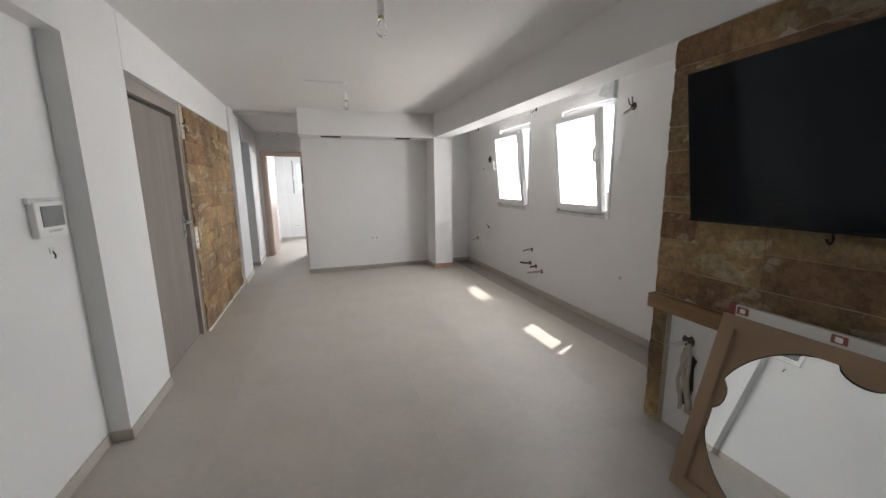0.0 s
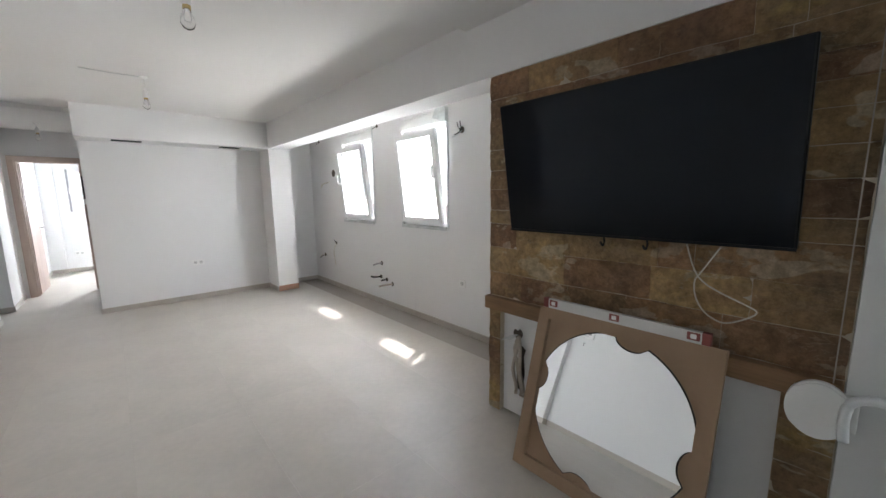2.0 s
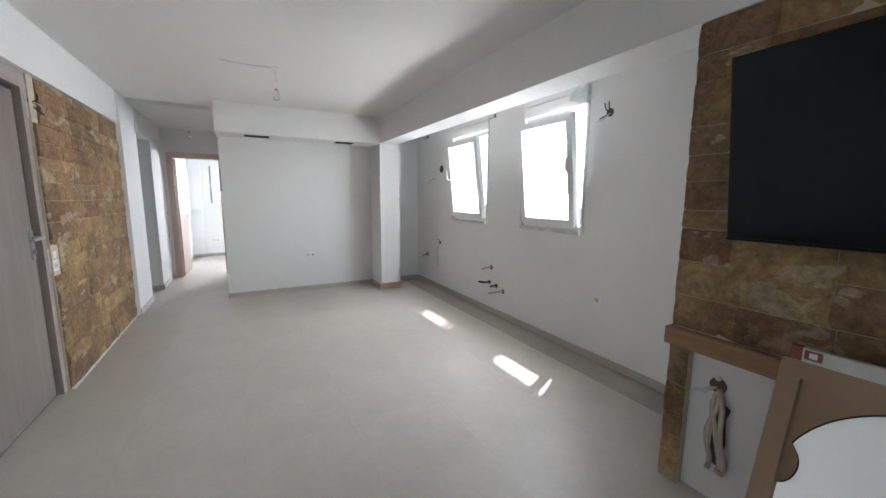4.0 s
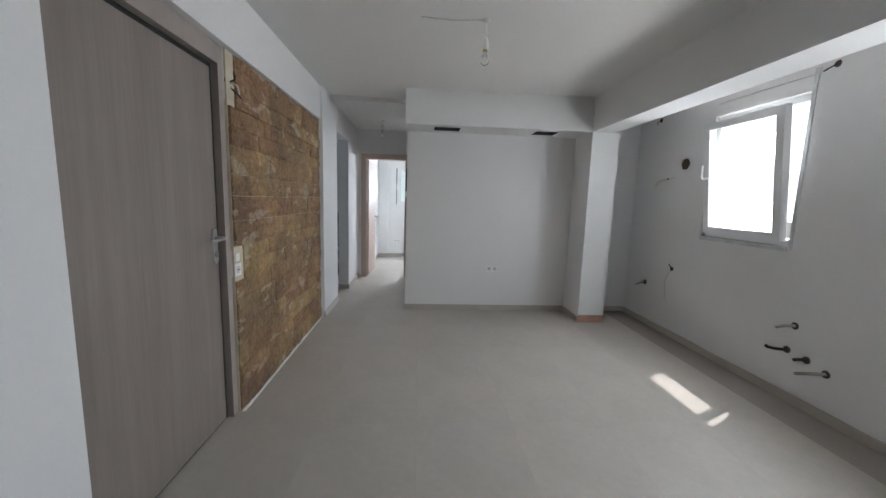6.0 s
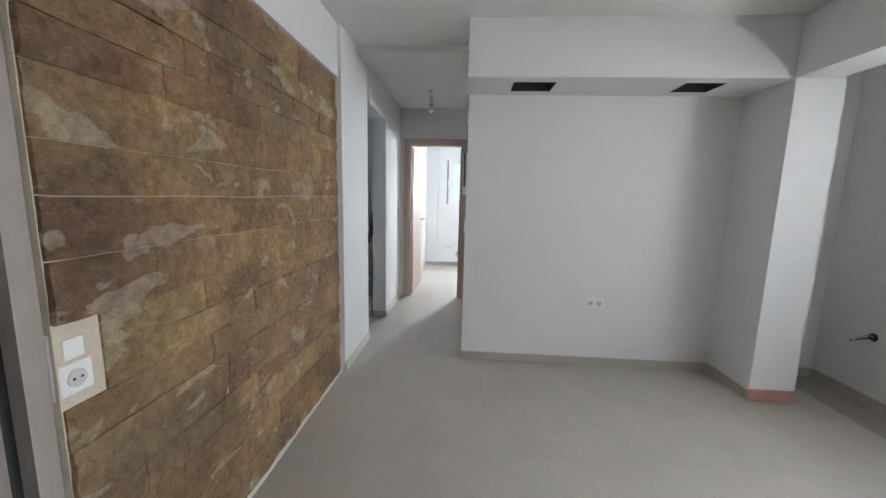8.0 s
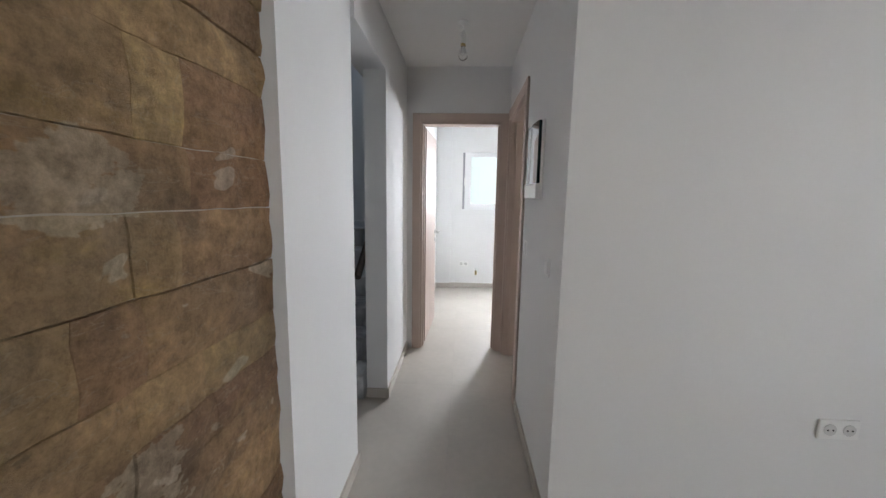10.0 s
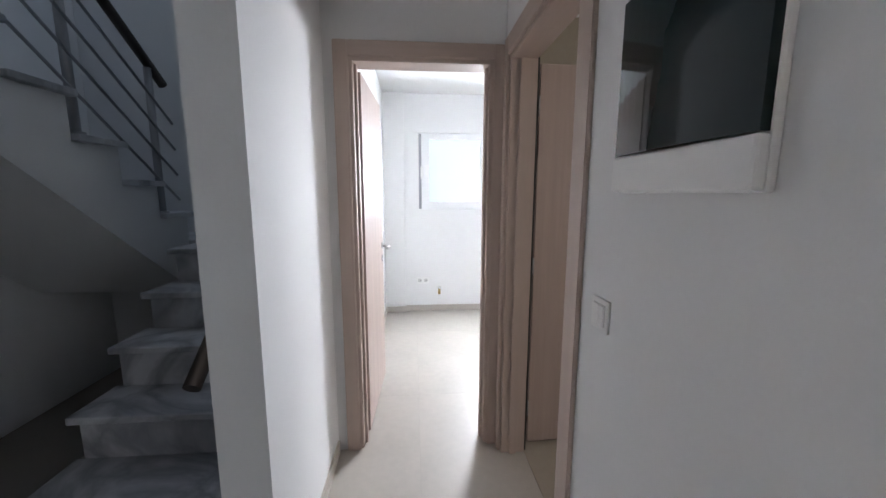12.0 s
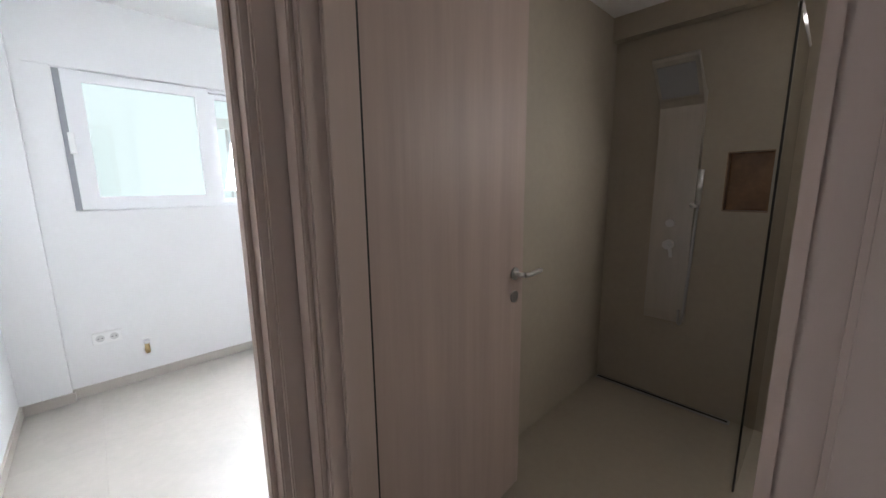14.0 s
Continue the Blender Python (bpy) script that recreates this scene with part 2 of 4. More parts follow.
TERRACE = mat("terrace_concrete", (0.50, 0.48, 0.44), 0.9, 0, 0.1, 2, 40, 0.3)
GROUND = mat("dry_earth", (0.30, 0.25, 0.17), 0.95, 0, 0.25, 0.6, 12, 0.3)
GLASS = glass_material("clear_glass", (0.97, 0.99, 0.98))
GREEN_GLASS = glass_material("greenish_glass", (0.86, 0.95, 0.93))
BULB = glass_material("bulb_glass", (1, 1, 1))
MIRROR = bpy.data.materials.new("mirror_silver")
MIRROR.use_nodes = True
MIRROR.node_tree.nodes["Principled BSDF"].inputs["Base Color"].default_value = (0.88, 0.9, 0.9, 1)
MIRROR.node_tree.nodes["Principled BSDF"].inputs["Metallic"].default_value = 1.0
MIRROR.node_tree.nodes["Principled BSDF"].inputs["Roughness"].default_value = 0.015


# ---- mesh helpers ----
def box(bm, x0, x1, y0, y1, z0, z1):
    v = [bm.verts.new(p) for p in ((x0, y0, z0), (x1, y0, z0), (x1, y1, z0), (x0, y1, z0), (x0, y0, z1), (x1, y0, z1), (x1, y1, z1), (x0, y1, z1))]
    for f in ((3, 2, 1, 0), (4, 5, 6, 7), (0, 1, 5, 4), (1, 2, 6, 5), (2, 3, 7, 6), (3, 0, 4, 7)):
        bm.faces.new([v[i] for i in f])
    return bm


def boxes(*items):
    bm = bmesh.new()
    for b in items:
        box(bm, *b)
    return bm


def rounded(*b, r=0.004, seg=2):
    bm = boxes(b)
    bmesh.ops.bevel(bm, geom=bm.edges[:], offset=r, segments=seg, affect="EDGES", profile=0.5)
    return bm


def tube(bm, pts, r, seg=10, caps=True):
    pts = [Vector(p) for p in pts]
    rings = []
    up = Vector((0, 0, 1))
    for i, p in enumerate(pts):
        d = (pts[min(i + 1, len(pts) - 1)] - pts[max(i - 1, 0)]).normalized()
        a = d.cross(up if abs(d.z) < 0.95 else Vector((1, 0, 0))).normalized()
        b = d.cross(a)
        rad = r[i] if isinstance(r, (list, tuple)) else r
        rings.append([bm.verts.new(p + (a * math.cos(2 * math.pi * k / seg) + b * math.sin(2 * math.pi * k / seg)) * rad) for k in range(seg)])
    for q, w in zip(rings, rings[1:]):
        for k in range(seg):
            f = bm.faces.new((q[k], q[(k + 1) % seg], w[(k + 1) % seg], w[k]))
            f.smooth = True
    if caps:
        bm.faces.new(rings[0][::-1])
        bm.faces.new(rings[-1])
    return bm


def tubes(*items, seg=10):
    bm = bmesh.new()
    for pts, r in items:
        tube(bm, pts, r, seg)
    return bm


def curve_pts(pts, n=8):
    """A smooth line through the points."""
    p = [Vector(q) for q in pts]
    p = [p[0] * 2 - p[1]] + p + [p[-1] * 2 - p[-2]]
    out = []
    for i in range(1, len(p) - 2):
        for k in range(n):
            t = k / n
            out.append(0.5 * (2 * p[i] + (p[i + 1] - p[i - 1]) * t + (2 * p[i - 1] - 5 * p[i] + 4 * p[i + 1] - p[i + 2]) * t * t + (3 * p[i] - p[i - 1] - 3 * p[i + 1] + p[i + 2]) * t ** 3))
    return out + [p[-2]]


def prism(bm, outline, thick):
    """A flat plate: outline in x, y; from z 0 to thick."""
    a = [bm.verts.new((x, y, 0)) for x, y in outline]
    b = [bm.verts.new((x, y, thick)) for x, y in outline]
    bm.faces.new(a[::-1])
    bm.faces.new(b)
    for i in range(len(a)):
        j = (i + 1) % len(a)
        bm.faces.new((a[i], a[j], b[j], b[i]))
    return bm


def part(name, bm, material, parent=None, label="", m=None):
    me = bpy.data.meshes.new(name)
    bmesh.ops.recalc_face_normals(bm, faces=bm.faces[:])
    bm.to_mesh(me)
    bm.free()
    me.materials.append(material)
    ob = new(name, me)
    if m is not None:
        ob.matrix_basis = m
    if parent is not None:
        ob.parent = parent
    return tagged(ob, label)


def thing(name, label, category, x=0, y=0, z=0, rz=0, group="", rx=0, ry=0):
    ob = new(name)
    ob.matrix_basis = pose(x, y, z, rx, ry, rz)
    return tagged(ob, label, category, group)


def structure(name, bm, material, label, category="wall"):
    return tagged(part(name, bm, material), label, category, kind="structure")


# ---- structure ----
H = 2.535
LOW = 2.17
HE = 0.040
structure("wall_west", boxes((-1.35, -0.987, -2.6, 2.905, 0, 2.185), (-1.35, -0.885, -2.6, 2.905, 2.185, H + 0.2), (-1.35, -0.885, 2.905, 3.52, 0, H + 0.2),
          (-1.35, -0.882, 3.52, 6.497, 2.185, H + 0.2), (-1.35, -1.03, 3.52, 6.497, 0, 2.185), (-1.03, -0.860, 6.497, 7.185, 0, H + 0.2)), WHITE,
          "white painted plaster wall with a recessed door and stone panel")
structure("wall_stub", boxes((-0.985, -0.840, 7.845, 8.72, 0, 2.18)), WHITE, "white painted wall beside the stair opening")
structure("wall_header", boxes((-1.03, -0.842, 7.185, 8.72, 2.18, H + 0.2)), WHITE, "white painted beam over the stair opening", "beam")
structure("wall_north", boxes((HE, 3.2, 6.852, 7.0, 0, H + 0.2)), WHITE, "white painted end wall of the living room")
WIN1, WIN2 = (3.385, 4.178), (4.835, 5.668)
structure("wall_east", boxes((2.9, 3.2, 1.5, WIN1[0], 0, H + 0.2), (2.9, 3.2, WIN1[1], WIN2[0], 0, H + 0.2), (2.9, 3.2, WIN2[1], 6.852, 0, H + 0.2),
          (2.9, 3.2, *WIN1, 0, 1.115), (2.9, 3.2, *WIN2, 0, 1.115), (2.9, 3.2, *WIN1, 2.32, H + 0.2), (2.9, 3.2, *WIN2, 2.32, H + 0.2)),
          WHITE, "white painted kitchen wall with two windows")
structure("wall_tv", boxes((2.135, 2.9, 0.47, 2.078, 0, LOW), (2.085, 2.9, 0.27, 0.47, 0, LOW), (2.345, 2.9, 0.27, 2.078, LOW, H + 0.2)), WHITE, "thick wall that carries the sandstone and the television")
structure("wall_balcony", boxes((2.085, 2.45, -2.6, -1.58, 0, LOW), (2.085, 2.45, -1.58, 0.27, 2.12, LOW)), WHITE, "white painted wall round the balcony door")
structure("wall_south", boxes((-1.35, 2.45, -2.75, -2.6, 0, H + 0.2)), WHITE, "white painted wall behind the start of the walk")
structure("column", boxes((2.085, 2.39, 6.403, 6.852, 0, LOW)), WHITE, "white painted square column in the corner", "column")
structure("beam_east", boxes((2.085, 2.345, -2.6, 6.852, LOW, H + 0.2)), WHITE, "white painted ceiling beam along the kitchen", "beam")
def holed_plate(bm, xs, ys, z0, z1, holes):
    """A plate on a grid of lines, open at the cells named in holes."""
    lo = [[bm.verts.new((x, y, z0)) for y in ys] for x in xs]
    hi = [[bm.verts.new((x, y, z1)) for y in ys] for x in xs]
    nx, ny = len(xs) - 1, len(ys) - 1
    solid = lambda i, j: 0 <= i < nx and 0 <= j < ny and (i, j) not in holes
    for i in range(nx):
        for j in range(ny):
            if not solid(i, j):
                continue
            c = ((i, j), (i + 1, j), (i + 1, j + 1), (i, j + 1))
            bm.faces.new([lo[a][b] for a, b in c])
            bm.faces.new([hi[a][b] for a, b in c])
            for k, (di, dj) in enumerate(((0, -1), (1, 0), (0, 1), (-1, 0))):
                if not solid(i + di, j + dj):
                    (a, b), (e, f) = c[k], c[(k + 1) % 4]
                    bm.faces.new((lo[a][b], lo[e][f], hi[e][f], hi[a][b]))


soffit = bmesh.new()
holed_plate(soffit, (0.030, 0.345, 0.638, 1.492, 1.758, 2.085), (6.41, 6.525, 6.765, 6.852), LOW, LOW + 0.006, {(1, 1), (3, 1)})
box(soffit, 0.030, 2.085, 6.41, 6.44, LOW + 0.006, H + 0.1)
box(soffit, 0.030, 0.060, 6.44, 6.852, LOW + 0.006, H + 0.1)
structure("soffit", soffit, WHITE, "white plasterboard soffit with two open duct holes", "soffit")
structure("ceiling", boxes((-1.0, 3.0, 2.30, 6.852, H, H + 0.15), (-1.0, 2.2, -2.6, 2.30, H - 0.04, H + 0.15), (-1.03, 0.1, 6.852, 8.85, H - 0.05, H + 0.15)), CEIL, "white painted flat ceiling", "ceiling")

# hall, bathroom and bedroom walls
structure("wall_hall_east", boxes((HE, 0.17, 7.0, 7.860, 0, H + 0.1), (HE, 0.17, 8.655, 8.72, 0, H + 0.1), (HE, 0.17, 7.860, 8.655, 2.06, H + 0.1)), WHITE, "white painted hall wall with the bathroom door")
structure("wall_hall_end", boxes((-1.0, -0.742, 8.72, 8.853, 0, H + 0.1), (0.0, 0.17, 8.72, 8.853, 0, H + 0.1), (-0.742, 0.0, 8.72, 8.853, 2.06, H + 0.1), (0.17, 3.3, 8.925, 9.0, 0, 2.75)),
          WHITE, "white painted wall with the bedroom door")
structure("wall_bedroom_west", boxes((-1.0, -0.755, 8.853, 11.160, 0, 2.75), (-0.755, -0.525, 11.115, 11.160, 0, 2.75)), WHITE, "white painted bedroom wall with a shallow pier")
structure("wall_bedroom_north", boxes((-1.0, -0.36, 11.160, 11.460, 0, 2.75), (1.125, 3.3, 11.160, 11.460, 0, 2.75), (-0.36, 1.125, 11.160, 11.460, 0, 1.216), (-0.36, 1.125, 11.160, 11.460, 2.077, 2.75)), WHITE, "white painted bedroom wall with a sliding window")
structure("wall_bedroom_east", boxes((3.2, 3.3, 9.0, 11.160, 0, 2.75)), WHITE, "white painted bedroom wall")
structure("ceiling_bedroom", boxes((-1.0, 3.3, 8.853, 11.460, 2.5, 2.65)), CEIL, "white painted bedroom ceiling", "ceiling")
# the opening at y 7.2 to 7.7 is added, out of view, for the bathroom lamp
structure("wall_bath_back", boxes((2.2, 2.3, 7.0, 7.2, 0, 2.5), (2.2, 2.3, 7.7, 8.100, 0, 2.5), (2.2, 2.3, 7.2, 7.7, 0, 1.4), (2.2, 2.3, 7.2, 7.7, 2.1, 2.5), (2.2, 2.3, 8.290, 8.925, 0, 2.5), (2.2, 2.3, 8.100, 8.290, 0, 1.195), (2.2, 2.3, 8.100, 8.290, 1.508, 2.5), (2.13, 2.2, 7.0, 8.91, 2.2, 2.5)), BATH, "beige plastered shower wall with a niche")
structure("wall_bath_north", boxes((0.17, 2.2, 8.91, 8.925, 0, 2.5)), BATH, "beige plastered bathroom wall")
structure("wall_bath_south", boxes((0.17, 2.2, 7.0, 7.02, 0, 2.5)), BATH, "beige plastered bathroom wall")
structure("wall_bath_west", boxes((0.17, 0.178, 7.02, 7.855, 0, 2.35), (0.17, 0.178, 8.72, 8.91, 0, 2.35)), BATH, "beige plastered bathroom wall")
structure("ceiling_bath", boxes((0.17, 2.3, 7.0, 8.925, 2.33, 2.45)), CEIL, "white bathroom ceiling", "ceiling")
structure("floor_bath", boxes((0.17, 2.2, 7.0, 8.925, -0.1, 0.003)), BATH, "beige plastered bathroom floor", "floor")
structure("floor", boxes((-3.0, 3.2, -2.75, 11.45, -0.2, -0.004)), GROUT, "floor of large beige porcelain tiles", "floor")


def baseboard(name, *segs):
    structure(name, boxes(*segs), SKIRT, "beige porcelain skirting tiles along the wall", "baseboard")


B = 0.065
baseboard("baseboard_west", (-0.987, -0.975, -2.6, 2.893, 0, B), (-0.987, -0.873, 2.893, 2.905, 0, B), (-0.885, -0.873, 2.905, 3.52, 0, B), (-0.860, -0.848, 6.49, 7.197, 0, B), (-1.03, -0.848, 7.185, 7.197, 0, B))
baseboard("baseboard_hall", (-0.840, -0.828, 7.833, 8.705, 0, B), (-0.985, -0.828, 7.833, 7.845, 0, B), (HE - 0.012, HE, 6.840, 7.780, 0, B))
baseboard("baseboard_north", (HE - 0.012, 2.073, 6.840, 6.852, 0, B), (2.073, 2.085, 6.403, 6.852, 0, B), (2.39, 2.9, 6.840, 6.852, 0, B))
baseboard("baseboard_east", (2.888, 2.9, 2.08, 6.840, 0, B))
baseboard("baseboard_bedroom", (-0.755, -0.743, 8.87, 11.115, 0, B), (-0.755, -0.513, 11.103, 11.115, 0, B), (-0.525, -0.513, 11.115, 11.160, 0, B), (-0.513, 3.2, 11.148, 11.160, 0, B))
structure("column_foot", rounded(2.083, 2.392, 6.394, 6.403, 0, 0.085, r=0.003), REDTILE, "raw red mortar at the foot of the column", "mortar")

# stair well
structure("wall_stair", boxes((-2.95, -2.8, 6.0, 10.0, 0, 5.2), (-2.95, -1.0, 9.85, 10.0, 0, 3.7), (-2.95, -2.75, 9.85, 10.0, 3.7, 5.2), (-1.6, -1.0, 9.85, 10.0, 3.7, 5.2), (-2.95, -1.0, 9.85, 10.0, 4.8, 5.2),
          (-2.95, -1.0, 6.4, 6.55, 0, 5.2), (-1.15, -1.0, 8.8, 9.85, 0, 5.2), (-1.15, -1.0, 6.55, 8.8, H + 0.2, 5.2), (-2.95, -1.0, 6.4, 10.0, 5.2, 5.3)), WHITE, "white painted stair well wall")

# ---- doors ----
def lever(parent, m, name="handle", material=None, span=0.125, side=-1):
    """A lever handle on a round rose; local x along the door, y out of it."""
    material = material or CHROME
    bm = tubes(([(0, 0, 0), (0, 0.008, 0)], 0.025), ([(0, 0.008, 0), (0, 0.05, 0)], 0.009), (curve_pts([(0, 0.05, 0), (side * 0.02, 0.056, 0), (side * 0.07, 0.056, 0), (side * span, 0.05, 0)], 5), 0.009), seg=14)
    return part(name, bm, material, parent, "brushed steel lever handle", m)


entrance = tagged(thing("door_1", "closed light oak entrance door with black rubber seal", "door", -0.945, 4.03, 0), kind="structure")
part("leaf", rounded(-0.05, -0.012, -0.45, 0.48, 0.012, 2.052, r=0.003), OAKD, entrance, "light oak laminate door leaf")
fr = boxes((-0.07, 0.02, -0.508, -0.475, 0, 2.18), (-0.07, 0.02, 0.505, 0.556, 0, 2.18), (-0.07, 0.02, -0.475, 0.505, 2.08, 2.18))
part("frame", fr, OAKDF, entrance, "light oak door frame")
part("gap_strip", boxes((-0.045, -0.02, -0.475, -0.451, 0.0, 2.078), (-0.045, -0.02, 0.481, 0.505, 0.0, 2.078), (-0.045, -0.02, -0.451, 0.481, 2.053, 2.078), (-0.045, -0.02, -0.451, 0.481, 0.0, 0.011)), BLACK, entrance, "black rubber seal round the leaf")
cap = [(0.022 * math.cos(a), 0.078 + 0.022 * math.sin(a)) for a in [math.pi * k / 10 for k in range(11)]]
cap += [(-x, -z) for x, z in cap]
bm = bmesh.new()
prism(bm, cap, 0.010)
plate = part("handle_plate", bm, CHROME, entrance, "oval steel handle plate", Matrix(((0, 0, 1, -0.012), (1, 0, 0, 0.440), (0, 1, 0, 1.078), (0, 0, 0, 1))))
PI = plate.matrix_basis.inverted()
lev = tubes(([(-0.002, 0.440, 1.125), (0.05, 0.440, 1.125)], 0.010), (curve_pts([(0.05, 0.440, 1.125), (0.056, 0.413, 1.125), (0.056, 0.353, 1.122), (0.05, 0.30, 1.12)], 5), 0.009), seg=14)
part("handle", lev, CHROME, plate, "steel lever handle", PI)
part("lock_cylinder", tubes(([(-0.002, 0.440, 1.033), (0.004, 0.440, 1.033)], 0.017), ([(0.004, 0.440, 1.033), (0.008, 0.440, 1.033)], 0.010), seg=16), SATIN, plate, "", PI)


def casing(parent, material, head, a0, a1, z1, w, d, out, swap, wall, w1=None, wall1=None):
    """Casing bars and lining of an opening from a0 to a1; swap: the wall runs along y."""
    def bar(u0, u1, v0, v1, z0, z2, mt, nm):
        bm = boxes((v0, v1, u0, u1, z0, z2)) if swap else boxes((u0, u1, v0, v1, z0, z2))
        bmesh.ops.bevel(bm, geom=bm.edges[:], offset=0.004, segments=2, affect="EDGES")
        part(nm, bm, mt, parent)
    f0, f1 = min(out, d), max(out, d)
    bar(a0 - w, a0, f0, f1, 0, z1 + w, material, "casing")
    bar(a1, a1 + (w1 or w), f0, f1, 0, z1 + w, material, "casing")
    bar(a0, a1, f0, f1, z1, z1 + w, head, "casing")
    l0, l1 = min(d, wall), max(d, wall)
    bar(a0 - 0.012, a0 + 0.018, l0, l1, 0, z1 + 0.01, material, "lining")
    bar(a1 - 0.018, a1 + 0.012, l0, wall1 or l1, 0, z1 + 0.01, material, "lining")
    bar(a0 + 0.018, a1 - 0.018, l0, l1, z1 - 0.018, z1 + 0.01, head, "lining")
    s0, s1 = d + (wall - d) * 0.32, d + (wall - d) * 0.62
    s0, s1 = min(s0, s1), max(s0, s1)
    bar(a0 + 0.018, a0 + 0.032, s0, s1, 0, z1 - 0.018, material, "stop")
    bar(a1 - 0.032, a1 - 0.018, s0, min(s1, wall1 or s1), 0, z1 - 0.018, material, "stop")


OAKH2 = mat("oak_head_frame_side", (0.50, 0.40, 0.345), 0.5, 0, 0.06, 1.5, 9.0, 0.06, stretch=(9, 0.7, 9))
d2 = tagged(thing("door_2", "light oak bedroom door standing open inwards", "door"), kind="structure")
casing(d2, OAKF, OAKH, -0.720, -0.022, 2.036, 0.070, 8.72, 8.704, False, 8.853, 0.052)
leaf2 = part("leaf", rounded(0, 0.725, -0.02, 0.02, 0.012, 2.01, r=0.003), OAK, d2, "light oak laminate leaf", pose(-0.702, 8.858, 0, 0, 0, 87.5))
lever(leaf2, pose(0.665, -0.02, 1.02, 0, 0, 180), side=1)
part("keyhole_plate", tubes(([(0.665, -0.02, 0.93), (0.665, -0.026, 0.93)], 0.024), seg=16), SATIN, leaf2)

d3 = tagged(thing("door_3", "light oak bathroom door standing open inwards", "door"), kind="structure")
casing(d3, OAKF, OAKH2, 7.868, 8.645, 2.036, 0.085, HE, HE - 0.015, True, 0.17, 0.055, None)
leaf3 = part("leaf", rounded(0, 0.765, -0.02, 0.02, 0.012, 2.02, r=0.003), OAK, d3, "light oak laminate leaf", pose(0.205, 8.712, 0, 0, 0, 3.0))
lever(leaf3, pose(0.70, -0.02, 1.0, 0, 0, 180), side=-1)
part("keyhole_plate", tubes(([(0.70, -0.02, 0.905), (0.70, -0.026, 0.905)], 0.024), seg=16), SATIN, leaf3)
# solid black strip that draws the shade between lining and leaf
part("gap_strip", boxes((0.172, 0.181, 8.640, 8.652, 0.0, 2.03)), BLACK, d3, "black strip put in for the shade of the hinge gap")
for hz in (0.22, 1.02, 1.82):
    part("hinge", tubes(([(-0.008, -0.026, hz - 0.045), (-0.008, -0.026, hz + 0.045)], 0.007), seg=10), SATIN, leaf3)


# ---- kitchen windows, tilted open ----
def tilt_window(name, y0, y1, handle_y):
    w = tagged(thing(name, "white PVC window tilted open at the top", "window", 2.9, (y0 + y1) / 2, 1.115), kind="structure")
    a = (y1 - y0) / 2
    top = 1.085
    part("window_frame", boxes((0.03, 0.10, -a, -a + 0.030, 0, top), (0.03, 0.10, a - 0.05, a, 0, top), (0.03, 0.10, -a + 0.030, a - 0.05, 0, 0.05), (0.03, 0.10, -a + 0.030, a - 0.05, top - 0.05, top)), PVC, w)
    part("shutter_box", boxes((0.11, 0.28, -a, a, top + 0.005, 1.20)), PVC, w, "pale roller shutter box")
    part("window_sill", rounded(0.10, 0.34, -a, a, -0.012, 0.012, r=0.004), MARBLE, w)
    c, t, q = a - 0.045, 0.985, 0.062
    sash = part("sash", boxes((-0.035, 0.022, -c, -c + q, 0, t), (-0.035, 0.022, c - q, c, 0, t), (-0.035, 0.022, -c + q, c - q, 0, q), (-0.035, 0.022, -c + q, c - q, t - q, t)), PVC, w, "tilted white sash", pose(0, 0, 0.035, 0, -6.5, 0))
    pane = part("pane", boxes((-0.012, 0.008, -c + q - 0.01, c - q + 0.01, q - 0.01, t - q + 0.01)), GLASS, sash)
    pane.visible_shadow = False
    hy = handle_y * (c - q / 2)
    hb = tubes(([(-0.035, hy, 0.50), (-0.045, hy, 0.50)], 0.016), ([(-0.045, hy, 0.50), (-0.075, hy, 0.50)], 0.009), (curve_pts([(-0.075, hy, 0.50), (-0.08, hy, 0.52), (-0.078, hy, 0.57), (-0.07, hy, 0.62)], 5), 0.010), seg=12)
    part("handle", hb, PVC, sash, "white window handle")
    # foam strip left bare round the opening
    part("foam_strip", boxes((-0.006, 0.03, -a - 0.028, -a, -0.03, 1.24), (-0.006, 0.03, a, a + 0.022, -0.03, 0.6), (-0.028, 0.03, -a, a, -0.035, 0.0)), FOAM, w, "grey foam strip round the frame")
    part("reveal_block", rounded(-0.002, 0.11, -a + 0.0, a - 0.0, top + 0.005, 1.20, r=0.006), CEIL, w, "rough white block above the frame")
    return w


tilt_window("window_1", *WIN1, -1)
tilt_window("window_2", *WIN2, 1)
br = thing("shutter_bracket", "grey-white faceted roller shutter guide above the window", "bracket", 2.9, 3.455, 2.27)
bb = bmesh.new()
prism(bb, [(-0.10, -0.02), (-0.06, 0.055), (0.0, 0.085), (0.06, 0.06), (0.085, 0.085), (0.10, 0.08), (0.10, -0.075), (0.04, -0.07), (-0.02, -0.04)], 0.045)
part("plate", bb, FOAM, br, "", pose(-0.002, 0, 0, 90, 0, -90))

# ---- balcony door beside the stone wall ----
bd = tagged(thing("door_4", "white PVC balcony door with one sash open inwards", "door", 2.2, 0.17, 0), kind="structure")
part("frame", boxes((-0.03, 0.05, 0.03, 0.10, 0, 2.12), (-0.03, 0.05, -1.75, -1.68, 0, 2.12), (-0.03, 0.05, -1.68, 0.03, 2.05, 2.12), (-0.03, 0.05, -1.68, 0.03, 0, 0.06)), PVC, bd)
